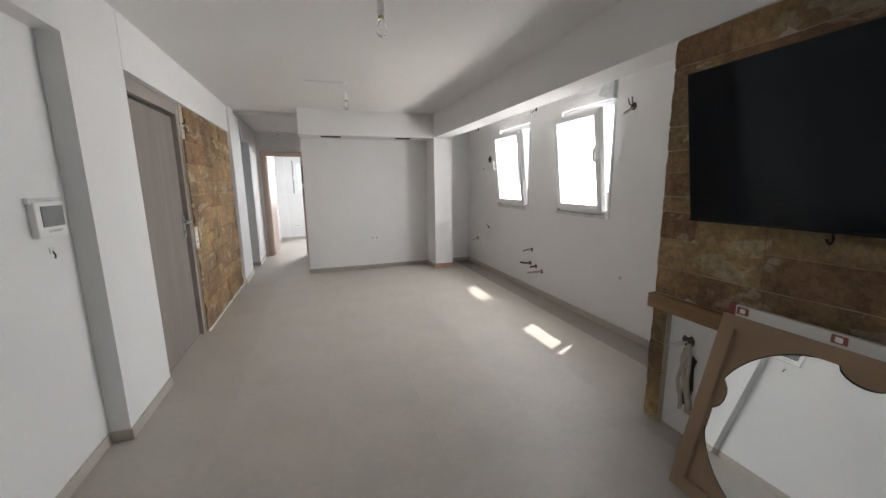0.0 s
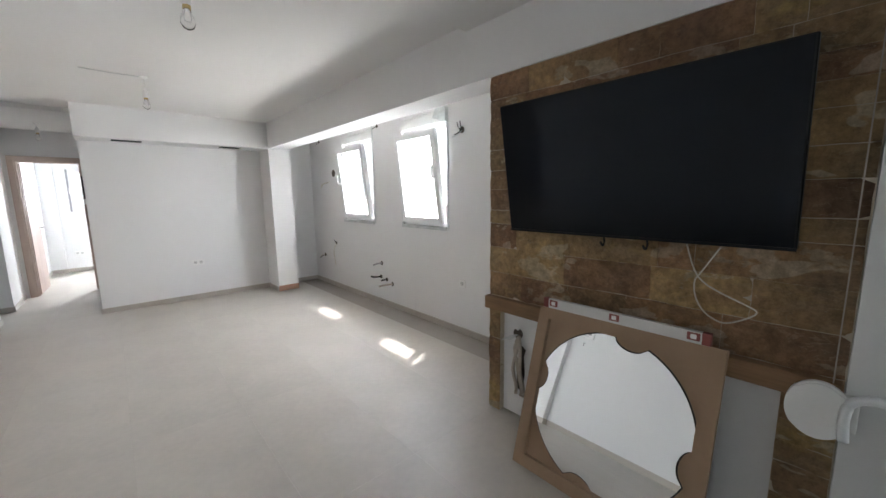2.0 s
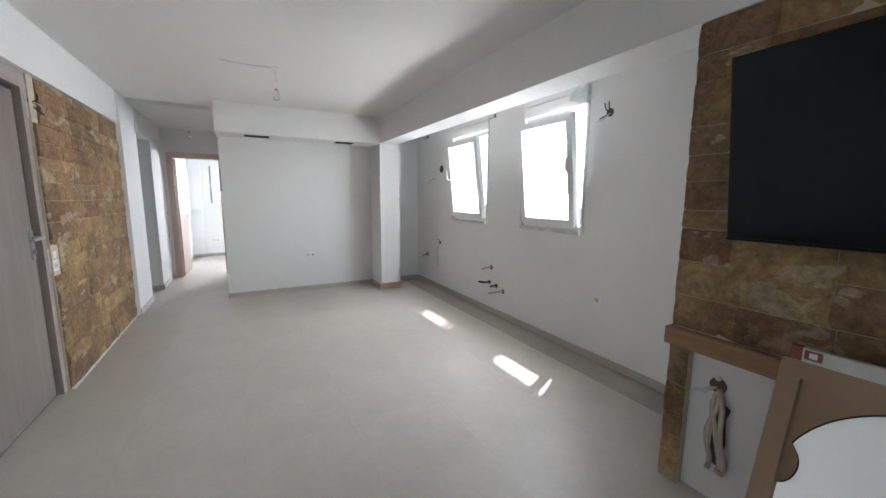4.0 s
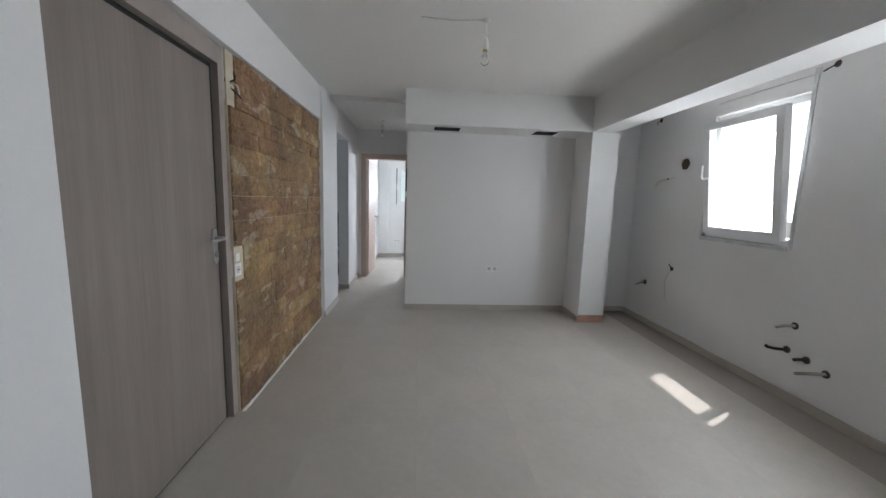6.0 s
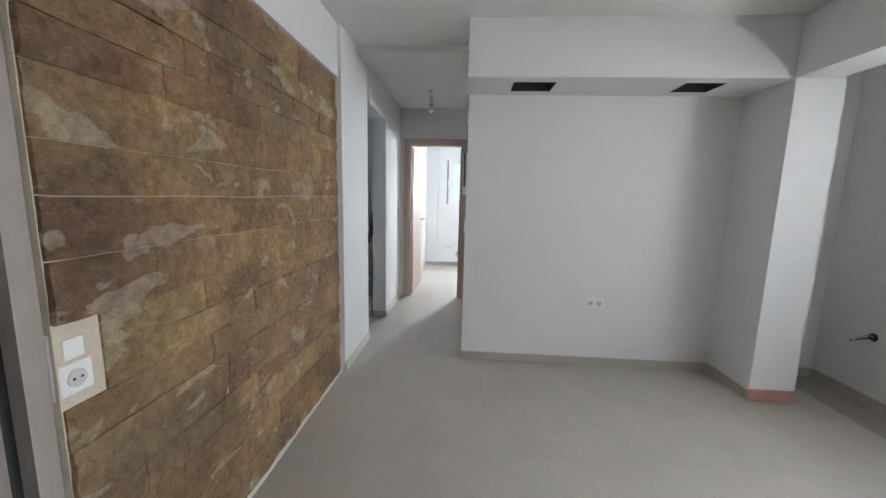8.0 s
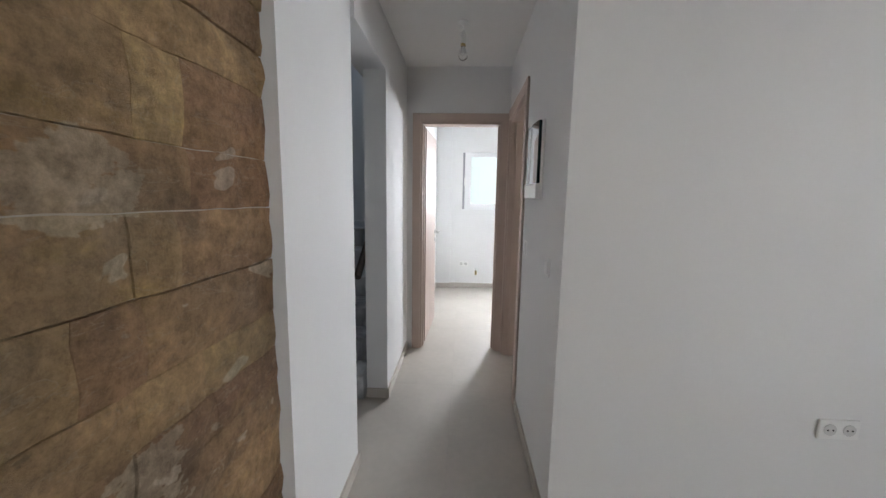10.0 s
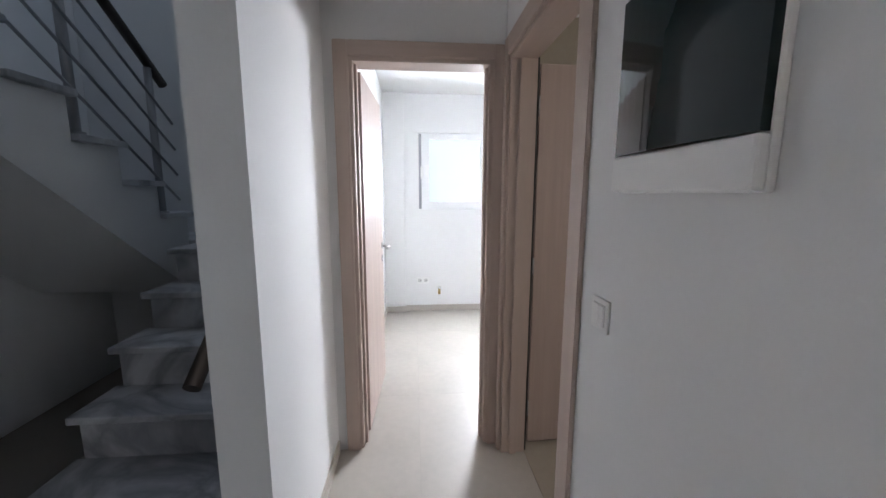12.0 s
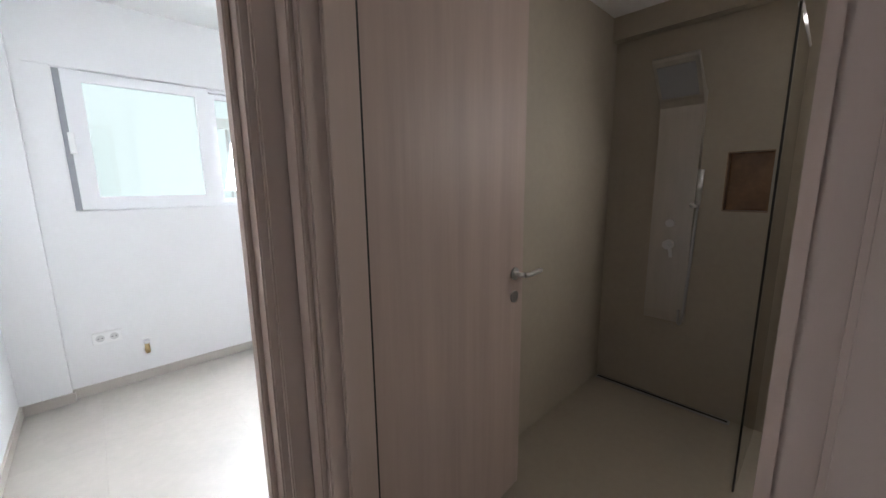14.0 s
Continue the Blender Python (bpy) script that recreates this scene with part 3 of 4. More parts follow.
fs = part("fixed_sash", boxes((-0.04, 0.03, -1.68, -1.58, 0.06, 2.05), (-0.04, 0.03, -0.92, -0.82, 0.06, 2.05), (-0.04, 0.03, -1.58, -0.92, 0.06, 0.16), (-0.04, 0.03, -1.58, -0.92, 1.95, 2.05)), PVC, bd)
p1 = part("pane", boxes((-0.012, 0.008, -1.59, -0.91, 0.15, 1.96)), GLASS, fs)
p1.visible_shadow = False
osash = part("open_sash", boxes((0, 0.085, -0.03, 0.03, 0.05, 2.04), (0.665, 0.75, -0.03, 0.03, 0.05, 2.04), (0.085, 0.665, -0.03, 0.03, 0.05, 0.14), (0.085, 0.665, -0.03, 0.03, 1.95, 2.04)), PVC, bd, "white sash standing open", pose(-0.09, 0.13, 0, 0, 0, 174.5))
p2 = part("pane", boxes((0.08, 0.67, -0.010, 0.010, 0.13, 1.96)), GREEN_GLASS, osash)
p2.visible_shadow = False
hd = tubes(([(0.20, -0.03, 0.82), (0.20, -0.045, 0.82)], 0.024), (curve_pts([(0.20, -0.045, 0.82), (0.202, -0.10, 0.82), (0.205, -0.14, 0.795), (0.208, -0.15, 0.74), (0.21, -0.145, 0.665)], 6), [0.014] * 25), seg=12)
part("handle", hd, PVC, osash, "white curved door handle")
win = thing("strap_winder", "white oval roller shutter strap winder beside the stone", "shutter winder", 2.085, 0.47, 0.70)
disc = bmesh.new()
prism(disc, [(0.085 * math.cos(a) - 0.06, 0.105 * math.sin(a)) for a in [2 * math.pi * k / 36 for k in range(36)]], 0.03)
bmesh.ops.bevel(disc, geom=[e for e in disc.edges if abs(e.verts[0].co.z - e.verts[1].co.z) < 1e-6], offset=0.008, segments=2, affect="EDGES")
part("cover", disc, PLASTIC, win, "", pose(-0.05, 0, 0, 90, 0, -90))
part("bracket", rounded(-0.05, 0.0, -0.035, 0.03, -0.06, 0.06, r=0.005), PLASTIC, win)
part("strap", boxes((-0.042, -0.041, 0.030, 0.034, 0.10, 1.46)), CONDUIT, win, "thin pale shutter strap")

# ---- bedroom window ----
GUIDE = mat("grey_guide", (0.30, 0.31, 0.33), 0.5, 0, 0.06, 4, 60, 0.05)
bw = tagged(thing("window_3", "white PVC sliding bedroom window", "window", 0.024, 11.160, 0), kind="structure")
part("window_frame", boxes((-0.385, -0.375, 0.02, 0.14, 1.216, 2.077), (1.05, 1.1, 0.02, 0.14, 1.216, 2.077), (-0.375, 1.05, 0.02, 0.14, 1.216, 1.235), (-0.375, 1.05, 0.02, 0.14, 2.055, 2.077)), PVC, bw)
part("guide_strip", boxes((-0.383, -0.352, 0.004, 0.06, 1.222, 2.07)), GUIDE, bw, "grey roller shutter guide")
s1 = part("sash", boxes((-0.35, -0.260, 0.005, 0.055, 1.225, 2.066), (0.335, 0.42, 0.005, 0.055, 1.225, 2.066), (-0.260, 0.335, 0.005, 0.055, 1.225, 1.305), (-0.260, 0.335, 0.005, 0.055, 2.01, 2.066)), PVC, bw)
pp = part("pane", boxes((-0.265, 0.34, 0.025, 0.037, 1.30, 2.015)), GREEN_GLASS, s1)
pp.visible_shadow = False
part("handle", rounded(-0.362, -0.33, -0.016, 0.004, 1.57, 1.70, r=0.005), PLASTIC, s1)
s2 = part("sash", boxes((0.42, 0.47, 0.07, 0.12, 1.235, 2.055), (0.98, 1.05, 0.07, 0.12, 1.235, 2.055), (0.47, 0.98, 0.07, 0.12, 1.235, 1.27), (0.47, 0.98, 0.07, 0.12, 2.02, 2.055)), PVC, bw)
pp = part("pane", boxes((0.465, 0.985, 0.09, 0.102, 1.265, 2.025)), GREEN_GLASS, s2)
pp.visible_shadow = False
part("trim", boxes((-0.50, 1.2, -0.004, 0.0, 1.13, 1.212), (-0.50, -0.389, -0.004, 0.0, 1.212, 2.081), (-0.50, 1.2, -0.012, 0.0, 2.081, 2.15)), WHITE, bw, "faint raised plaster border")

# ---- fittings ----
def socket(name, label, group, x, y, z, rz, count=1):
    s = thing(name, label, "socket", x, y, z, rz, group)
    for i in range(count):
        o = (i - (count - 1) / 2) * 0.071
        bm = rounded(o - 0.040, o + 0.040, -0.011, 0.0, -0.04, 0.04, r=0.004)
        pl = part("plate", bm, PLASTIC, s)
        ring = tubes(([(o, -0.014, 0), (o, -0.010, 0)], 0.023), seg=20)
        part("insert", ring, INSERT, pl)
        part("hole", tubes(([(o - 0.0095, -0.0155, 0), (o - 0.0095, -0.0135, 0)], 0.0035), seg=8), BLACK, pl)
        part("hole", tubes(([(o + 0.0095, -0.0155, 0), (o + 0.0095, -0.0135, 0)], 0.0035), seg=8), BLACK, pl)
    return s


def switch(label, group, x, y, z, rz, rockers=1):
    s = thing("light_switch", label, "switch", x, y, z, rz, group)
    part("plate", rounded(-0.040, 0.040, -0.007, 0, -0.040, 0.040, r=0.003), PLASTIC, s)
    part("surround", boxes((-0.027, 0.027, -0.0076, -0.0065, -0.027, 0.027)), INSERT, s)
    w = 0.050 / rockers
    for i in range(rockers):
        o = (i - (rockers - 1) / 2) * w
        part("rocker", rounded(o - w / 2 + 0.0008, o + w / 2 - 0.0008, -0.0115, -0.007, -0.025, 0.025, r=0.002), PLASTIC, s)
    return s


socket("wall_socket", "white double wall socket low on the end wall", "wall sockets", 1.125, 6.852, 0.535, 0, 2)
socket("wall_socket", "white double wall socket low on the bedroom wall", "wall sockets", -0.32, 11.160, 0.37, 0, 2)
socket("wall_socket", "white single wall socket on the kitchen wall", "wall sockets", 2.9, 3.16, 0.543, -90, 1)
socket("wall_socket", "white wall socket set into the sandstone panel", "wall sockets", -0.917, 4.630, 0.914, 90, 1)
switch("white light switch at the hall corner", "light switches", HE, 7.075, 1.10, -90)
switch("white double light switch beside the bathroom door", "light switches", HE, 7.675, 1.105, -90, 2)
switch("white light switch above the socket in the stone", "light switches", -0.917, 4.630, 0.990, 90)

th = thing("thermostat", "white wall thermostat with grey display", "thermostat", -0.987, 2.730, 1.303, 90)
part("body", rounded(-0.105, 0.105, -0.03, 0, -0.085, 0.08, r=0.006), PLASTIC, th)
part("display", boxes((-0.072, 0.080, -0.033, -0.029, -0.035, 0.06)), LCD, th, "dark grey display")
part("back_plate", rounded(-0.118, 0.112, -0.020, 0, 0.07, 0.098, r=0.003), FOAM, th)
part("button_row", boxes((-0.04, 0.05, -0.0325, -0.0295, -0.062, -0.05)), FOAM, th)
part("wire_hole", boxes((-0.015, 0.012, -0.006, 0, -0.165, -0.135)), FOAM, th, "small open wire hole")
part("wire_hole", tubes(([(0.0, -0.004, -0.155), (0.004, -0.012, -0.175), (0.0, -0.01, -0.19)], 0.004), seg=6), WIREB, th)

fb = thing("fuse_box", "white fuse box with smoked curved cover", "fuse box", HE, 7.445, 1.396, -90)
part("body", rounded(-0.169, 0.169, -0.016, 0, 0, 0.376, r=0.005), PLASTIC, fb)
part("lower_cover", rounded(-0.168, 0.168, -0.034, -0.014, 0.002, 0.074, r=0.005), PLASTIC, fb)
cov = bmesh.new()
N = 14
front, back = [], []
for i in range(N + 1):
    u = -0.165 + 0.33 * i / N
    bow = 0.008 * (1 - (u / 0.165) ** 2)
    topz = 0.372
    front.append((cov.verts.new((u, -0.030 - bow, 0.076)), cov.verts.new((u, -0.030 - bow, topz))))
    back.append((cov.verts.new((u, -0.015, 0.076)), cov.verts.new((u, -0.015, topz))))
for i in range(N):
    cov.faces.new((front[i][0], front[i + 1][0], front[i + 1][1], front[i][1]))
    cov.faces.new((back[i + 1][0], back[i][0], back[i][1], back[i + 1][1]))
    cov.faces.new((front[i][1], front[i + 1][1], back[i + 1][1], back[i][1]))
    cov.faces.new((front[i + 1][0], front[i][0], back[i][0], back[i + 1][0]))
for i in (0, N):
    cov.faces.new((front[i][0], front[i][1], back[i][1], back[i][0]))
bmesh.ops.recalc_face_normals(cov, faces=cov.faces[:])
part("cover", cov, SMOKE, fb, "smoked glossy curved cover")


def pendant(x, y, ztop, bulb_z, label):
    p = thing("pendant_bulb", label, "lamp", x, y, ztop, group="bare bulbs")
    d = bulb_z - ztop
    part("ceiling_cap", tubes(([(0, 0, 0), (0, 0, -0.006), (0, 0, -0.02)], [0.03, 0.03, 0.012]), seg=18), PLASTIC, p)
    part("cord", tubes(([(0, 0, -0.015), (0.004, 0, d * 0.4), (0, 0, d + 0.12)], 0.0035), seg=8), PLASTIC, p)
    hs = part("holder", tubes(([(0, 0, d + 0.13), (0, 0, d + 0.115), (0, 0, d + 0.07), (0, 0, d + 0.055)], [0.008, 0.018, 0.021, 0.021]), seg=18), PLASTIC, p)
    part("collar", tubes(([(0, 0, d + 0.056), (0, 0, d + 0.04)], 0.016), seg=14), BRASS, hs)
    part("bulb", tubes(([(0, 0, d + 0.042), (0, 0, d + 0.03), (0, 0, d), (0, 0, d - 0.02), (0, 0, d - 0.036), (0, 0, d - 0.044)], [0.013, 0.016, 0.0275, 0.0285, 0.02, 0.006]), seg=20), BULB, p, "clear glass bulb")
    part("filament", tubes((curve_pts([(-0.006, 0, d + 0.03), (-0.009, 0, d - 0.005), (0, 0, d - 0.012), (0.009, 0, d - 0.005), (0.006, 0, d + 0.03)], 3), 0.0008), seg=4), SATIN, p)
    return p


pendant(0.597, 2.52, H, 2.225, "bare clear bulb hanging on a short white cord")
pendant(0.60, 4.86, H, 2.30, "bare clear bulb hanging on a short white cord")
pendant(-0.365, 7.93, H - 0.05, 2.30, "bare clear bulb hanging in the hall")
part_line = thing("ceiling_cable", "thin white cable along the ceiling", "cable", 0.6, 4.86, H - 0.004)
part("cable", tubes(([(-0.03, 0, 0), (-0.2, 0.02, 0.0), (-0.42, 0.0, 0.0)], 0.003), seg=6), FOAM, part_line)

for x0, x1 in ((0.345, 0.638), (1.492, 1.758)):
    v = thing("duct_hole", "open dark rectangular duct hole in the soffit", "duct", (x0 + x1) / 2, 6.645, LOW + 0.007, group="duct holes")
    w = (x1 - x0) / 2
    part("duct", boxes((-w - 0.01, -w, -0.125, 0.125, 0, 0.22), (w, w + 0.01, -0.125, 0.125, 0, 0.22), (-w, w, -0.125, -0.115, 0, 0.22), (-w, w, 0.115, 0.125, 0, 0.22), (-w, w, -0.115, 0.115, 0.2, 0.22)), DUCT, v)


def wall_hole(x, y, z, r, label, wires, rz=-90, material=DARKHOLE):
    """A rough round box hole with wire ends: local x along the wall, y into it."""
    h = thing("junction_hole", label, "junction box", x, y, z, rz, "open wall boxes")
    bm = bmesh.new()
    rnd = random.Random(int((y + z) * 1000))
    o = [(r * (1 + rnd.uniform(-0.1, 0.1)) * math.cos(a), r * (1 + rnd.uniform(-0.1, 0.1)) * math.sin(a)) for a in [2 * math.pi * k / 16 for k in range(16)]]
    prism(bm, o, 0.004)
    part("hole", bm, material, h, "", pose(0, 0.0, 0, 90, 0, 0))
    for mt, pts in wires:
        part("wire", tubes((curve_pts(pts, 5), 0.0048), seg=6), mt, h)
    return h


T = "open wall box with loose wire ends"
wall_hole(2.9, 3.157, 2.085, 0.032, T, [(WIREB, [(0, 0, 0), (0.01, -0.03, 0.03), (0.02, -0.05, 0.075)]), (WIREB, [(0, 0, 0), (-0.01, -0.04, 0.02), (-0.02, -0.05, 0.07)]), (WIREB, [(0, 0, 0), (-0.02, -0.04, -0.03), (-0.06, -0.05, -0.045)]), (FOAM, [(0, 0, 0), (-0.02, -0.05, -0.05), (-0.08, -0.06, -0.065)])])
wall_hole(2.9, 6.0, 1.813, 0.055, "round open wall box with rough edges", [(CONDUIT, [(0.05, 0, -0.01), (0.075, -0.01, -0.012)])])
wall_hole(2.9, 6.25, 1.675, 0.012, T, [(CORD, [(0.0, 0, 0.0), (-0.05, -0.02, 0.0), (-0.12, -0.04, -0.03), (-0.15, -0.04, -0.075)]), (CORD, [(0.0, 0, 0.0), (-0.06, -0.03, -0.02), (-0.1, -0.04, -0.05), (-0.15, -0.05, -0.08)]), (CORD, [(0.0, 0, 0), (0.05, -0.006, 0.005), (0.11, -0.006, 0.012)])])
wall_hole(2.9, 6.462, 0.482, 0.03, T, [(WIREB, [(0, 0, 0), (-0.02, -0.05, -0.02), (-0.08, -0.07, -0.055)]), (CORD, [(0, 0, 0), (-0.01, -0.04, 0.01), (-0.06, -0.07, -0.045)])])
wall_hole(2.9, 6.03, 0.722, 0.024, T, [(CORD, [(-0.01, 0, -0.02), (-0.04, -0.03, -0.12), (-0.035, -0.03, -0.24), (0.0, -0.03, -0.36)]), (WIREB, [(0, 0, 0), (0.01, -0.03, 0.03), (0.0, -0.04, 0.05)])])
wall_hole(2.9, 4.70, 2.338, 0.022, T, [(WIREB, [(0, 0, 0), (-0.02, -0.03, -0.02), (-0.05, -0.04, -0.035)])])
wall_hole(2.9, 6.465, 2.34, 0.024, T, [(WIREB, [(0, 0, 0), (-0.01, -0.03, -0.02), (-0.01, -0.04, -0.045)])])
wall_hole(-0.917, 4.632, 2.01, 0.045, "open wall box at the corner of the stone", [(WIREB, [(0, 0, 0), (0.01, -0.03, 0.02), (-0.02, -0.04, 0.05)]), (WIREB, [(0, 0, -0.02), (0.06, -0.03, -0.06), (0.14, -0.02, -0.075)]), (CORD, [(0, 0, 0), (-0.01, -0.05, -0.02), (0.02, -0.05, -0.06)])], 90)


def pipe_stub(y, z, length, material, drop, label):
    p = thing("pipe_stub", label, "pipe", 2.9, y, z, -90, "kitchen pipe stubs")
    part("rose", tubes(([(0, 0, 0), (0, -0.006, 0)], 0.026), seg=14), DARKHOLE, p)
    part("pipe", tubes((curve_pts([(0, 0, 0), (-0.01, -length * 0.5, 0.0), (-0.02, -length, -drop * 0.4), (-0.03, -length * 1.2, -drop)], 5), [0.011] * 16), seg=12), material, p)


pipe_stub(4.70, 0.56, 0.10, SATIN, 0.02, "steel pipe stub on the kitchen wall")
pipe_stub(4.73, 0.372, 0.12, WIREB, -0.02, "black cable stub on the kitchen wall")
pipe_stub(4.59, 0.352, 0.06, WIREB, 0.01, "black cable stub on the kitchen wall")
pipe_stub(4.46, 0.312, 0.16, CONDUIT, 0.005, "grey conduit stub on the kitchen wall")
rv = thing("radiator_pipe", "capped brass radiator pipe on the bedroom wall", "pipe", -0.124, 11.160, 0.225)
part("pipe", tubes(([(0, 0, 0), (0, -0.05, 0)], 0.016), ([(0, -0.04, -0.02), (0, -0.04, 0.05)], 0.014), seg=12), BRASS, rv)
part("cap", tubes(([(0, -0.04, 0.05), (0, -0.04, 0.075)], 0.018), seg=12), PLASTIC, rv)
part("rose", tubes(([(0, 0, 0), (0, -0.008, 0)], 0.034), seg=16), PLASTIC, rv)

# ---- television wall ----
tv = thing("television", "large black flat television tilted on the stone wall", "television", 2.03, 1.255, 1.243, -90, rx=9.7)
part("body", rounded(-0.621, 0.621, 0.004, 0.045, 0, 0.70, r=0.004), TVBLACK, tv)
part("screen", boxes((-0.613, 0.613, 0.0, 0.004, 0.014, 0.693)), SCREEN, tv, "dark glossy screen")
part("bezel", boxes((-0.621, 0.621, 0.001, 0.004, 0, 0.012)), TVBLACK, tv)
part("mount", boxes((-0.25, -0.20, 0.045, 0.07, 0.0, 0.6), (0.20, 0.25, 0.045, 0.07, 0.0, 0.6), (-0.25, 0.25, 0.045, 0.09, 0.06, 0.12)), BLACK, tv)
for o in (-0.075, 0.123):
    part("hook", tubes((curve_pts([(o, 0.03, 0.0), (o + 0.004, 0.03, -0.03), (o - 0.004, 0.025, -0.05), (o - 0.012, 0.02, -0.03)], 5), 0.005), seg=8), BLACK, tv)

cb = thing("tv_cable", "cream cable looping below the television", "cable", 2.06, 0.975, 1.245)
loop = ((-0.0, 0.0), (-0.037, -0.108), (-0.073, -0.16), (-0.137, -0.195), (-0.215, -0.228), (-0.252, -0.25), (-0.215, -0.287), (-0.152, -0.315), (-0.09, -0.29), (-0.052, -0.23), (-0.042, -0.16), (-0.068, -0.11), (-0.12, -0.01))
part("cable", tubes((curve_pts([(0.0 - 0.004 * (i % 2), y, z) for i, (y, z) in enumerate(loop)], 6), 0.0033), seg=8), CORD, cb)

lt = structure("lintel", rounded(2.048, 2.135, 0.475, 2.100, 0.712, 0.797, r=0.006), TIMBER, "worn brown timber lintel across the stone wall", "lintel")

lv = thing("spirit_level", "grey aluminium spirit level with red ends", "spirit level", 2.008, 1.230, 0.836, -90)
part("body", rounded(-0.385, 0.385, -0.012, 0.012, 0, 0.052, r=0.003), ALU, lv)
for o in (-0.37, 0.37):
    part("end_cap", rounded(o - 0.016, o + 0.016, -0.0135, 0.0135, 0.001, 0.053, r=0.003), REDP, lv, "dull red end cap")
for o in (-0.325, 0.0, 0.325):
    vw = part("vial", rounded(o - 0.024, o + 0.024, -0.0145, 0.0145, 0.012, 0.046, r=0.003), REDP, lv, "red vial holder")
    part("vial_glass", rounded(o - 0.012, o + 0.012, -0.0155, 0.0155, 0.018, 0.040, r=0.003), PLASTIC, vw)

mi = thing("framed_mirror", "round notched mirror in a brown cardboard frame leaning on the lintel", "mirror", 1.765, 1.215, 0.004, -90, rx=-16.2)
W2, HH, BW = 0.425, 0.865, 0.062
part("frame", boxes((-W2, -W2 + BW, 0, 0.038, 0, HH), (W2 - BW, W2, 0, 0.038, 0, HH), (-W2 + BW, W2 - BW, 0, 0.038, 0, BW), (-W2 + BW, W2 - BW, 0, 0.038, HH - BW, HH)), CARD, mi, "brown cardboard edge frame")
part("backing", boxes((-W2 + BW, W2 - BW, 0.026, 0.034, BW, HH - BW)), CARD, mi, "brown cardboard backing")


def notched(r, cut, w, turn):
    out = []
    for k in range(240):
        a = 2 * math.pi * k / 240
        q = r
        for j in range(4):
            d = (a - turn - j * math.pi / 2 + math.pi) % (2 * math.pi) - math.pi
            if abs(d) < w:
                q = r - cut * math.sqrt(1 - (d / w) ** 2)
        out.append((q * math.cos(a), q * math.sin(a) * 1.02))
    return out


bm = bmesh.new()
prism(bm, notched(0.372, 0.05, 0.2, radians(80)), 0.006)
part("glass", bm, MIRROR, mi, "silver mirror glass with scalloped notches", pose(0, 0.024, HH / 2 - 0.005, 90, 0, 0))
bm = bmesh.new()
prism(bm, notched(0.378, 0.05, 0.2, radians(80)), 0.004)
part("mirror_edge", bm, BLACK, mi, "dark mirror edge", pose(0, 0.0265, HH / 2 - 0.005, 90, 0, 0))

nc = thing("wall_chase", "open wall chase with dusty conduits under the lintel", "conduit", 2.135, 1.885, 0.0, -90)
bm = bmesh.new()
prism(bm, [(0.03, 0.18), (0.055, 0.3), (0.045, 0.42), (0.06, 0.47), (0.03, 0.49), (0.005, 0.44), (-0.005, 0.3), (0.0, 0.19)], 0.004)
part("chase", bm, DARKHOLE, nc, "", pose(0, -0.0, 0, 90, 0, 0))
part("hole", tubes(([(0.0, 0, 0.565), (0.0, -0.006, 0.565)], 0.035), seg=16), DARKHOLE, nc)
part("ring", tubes(([(0.0, -0.001, 0.60), (0.0, -0.012, 0.60)], 0.012), seg=12), PLASTIC, nc)
for k, (a, b) in enumerate(((0.0, 0.03), (0.02, -0.01), (0.04, 0.045))):
    part("conduit_pipe", tubes((curve_pts([(0.01, -0.005, 0.55), (a, -0.035, 0.48), (b, -0.04, 0.34), (b + 0.02, -0.03, 0.22), (b + 0.01, -0.02, 0.16)], 5), 0.011), seg=10), CONDUIT, nc)
for k in range(4):
    part("wire", tubes((curve_pts([(0.0, -0.01, 0.56), (-0.03, -0.05, 0.53 + 0.008 * k), (-0.06 - 0.01 * k, -0.06, 0.545 - 0.012 * k)], 5), 0.003), seg=6), FOAM, nc)

# ---- stairs ----
RISE, GO = 0.183, 0.225
st = thing("staircase", "grey marble staircase turning up with white sides", "staircase", 0, 0, 0)
for k in range(1, 7):
    y = 8.480 + GO * (k - 4)
    part("riser", boxes((-1.715, -1.0 if y < 8.7 else -1.15, y, y + GO if k < 6 else 9.85, 0, RISE * k - 0.03)), MARBLE, st, "grey veined marble riser")
part("landing_base", boxes((-2.8, -1.715, 9.34, 9.85, 0.85, RISE * 6 - 0.03)), WHITE, st)
for k in range(1, 7):
    y = 8.480 + GO * (k - 4)
    part("tread", rounded(-1.745, -1.0 if y < 8.7 else -1.15, y - 0.025, y + GO if k < 6 else 9.85, RISE * k - 0.03, RISE * k, r=0.006), MARBLE, st)
part("landing", rounded(-2.8, -1.745, 9.32, 9.85, RISE * 6 - 0.03, RISE * 6, r=0.006), MARBLE, st)
G2 = 0.25
prof = [(9.33, 0.76), (9.33, RISE * 7 - 0.03)]
for k in range(7, 16):
    y = 9.33 - G2 * (k - 6)
    prof += [(y, RISE * k - 0.03), (y, RISE * (k + 1) - 0.03)]
yend = 9.33 - G2 * 9
prof += [(yend - 0.2, RISE * 16 - 0.03), (yend - 0.2, 0.76 + (9.33 - yend + 0.2) * 0.74)]
bm = bmesh.new()
prism(bm, prof, 0.93)
part("upper_body", bm, WHITE, st, "white painted upper flight", Matrix(((0, 0, 1, -2.8), (1, 0, 0, 0), (0, 1, 0, 0), (0, 0, 0, 1))))
for k in range(7, 16):
    y = 9.33 - G2 * (k - 6)
    part("tread", rounded(-2.8, -1.835, y - 0.0, y + G2 + 0.025, RISE * k - 0.03, RISE * k, r=0.006), MARBLE, st)
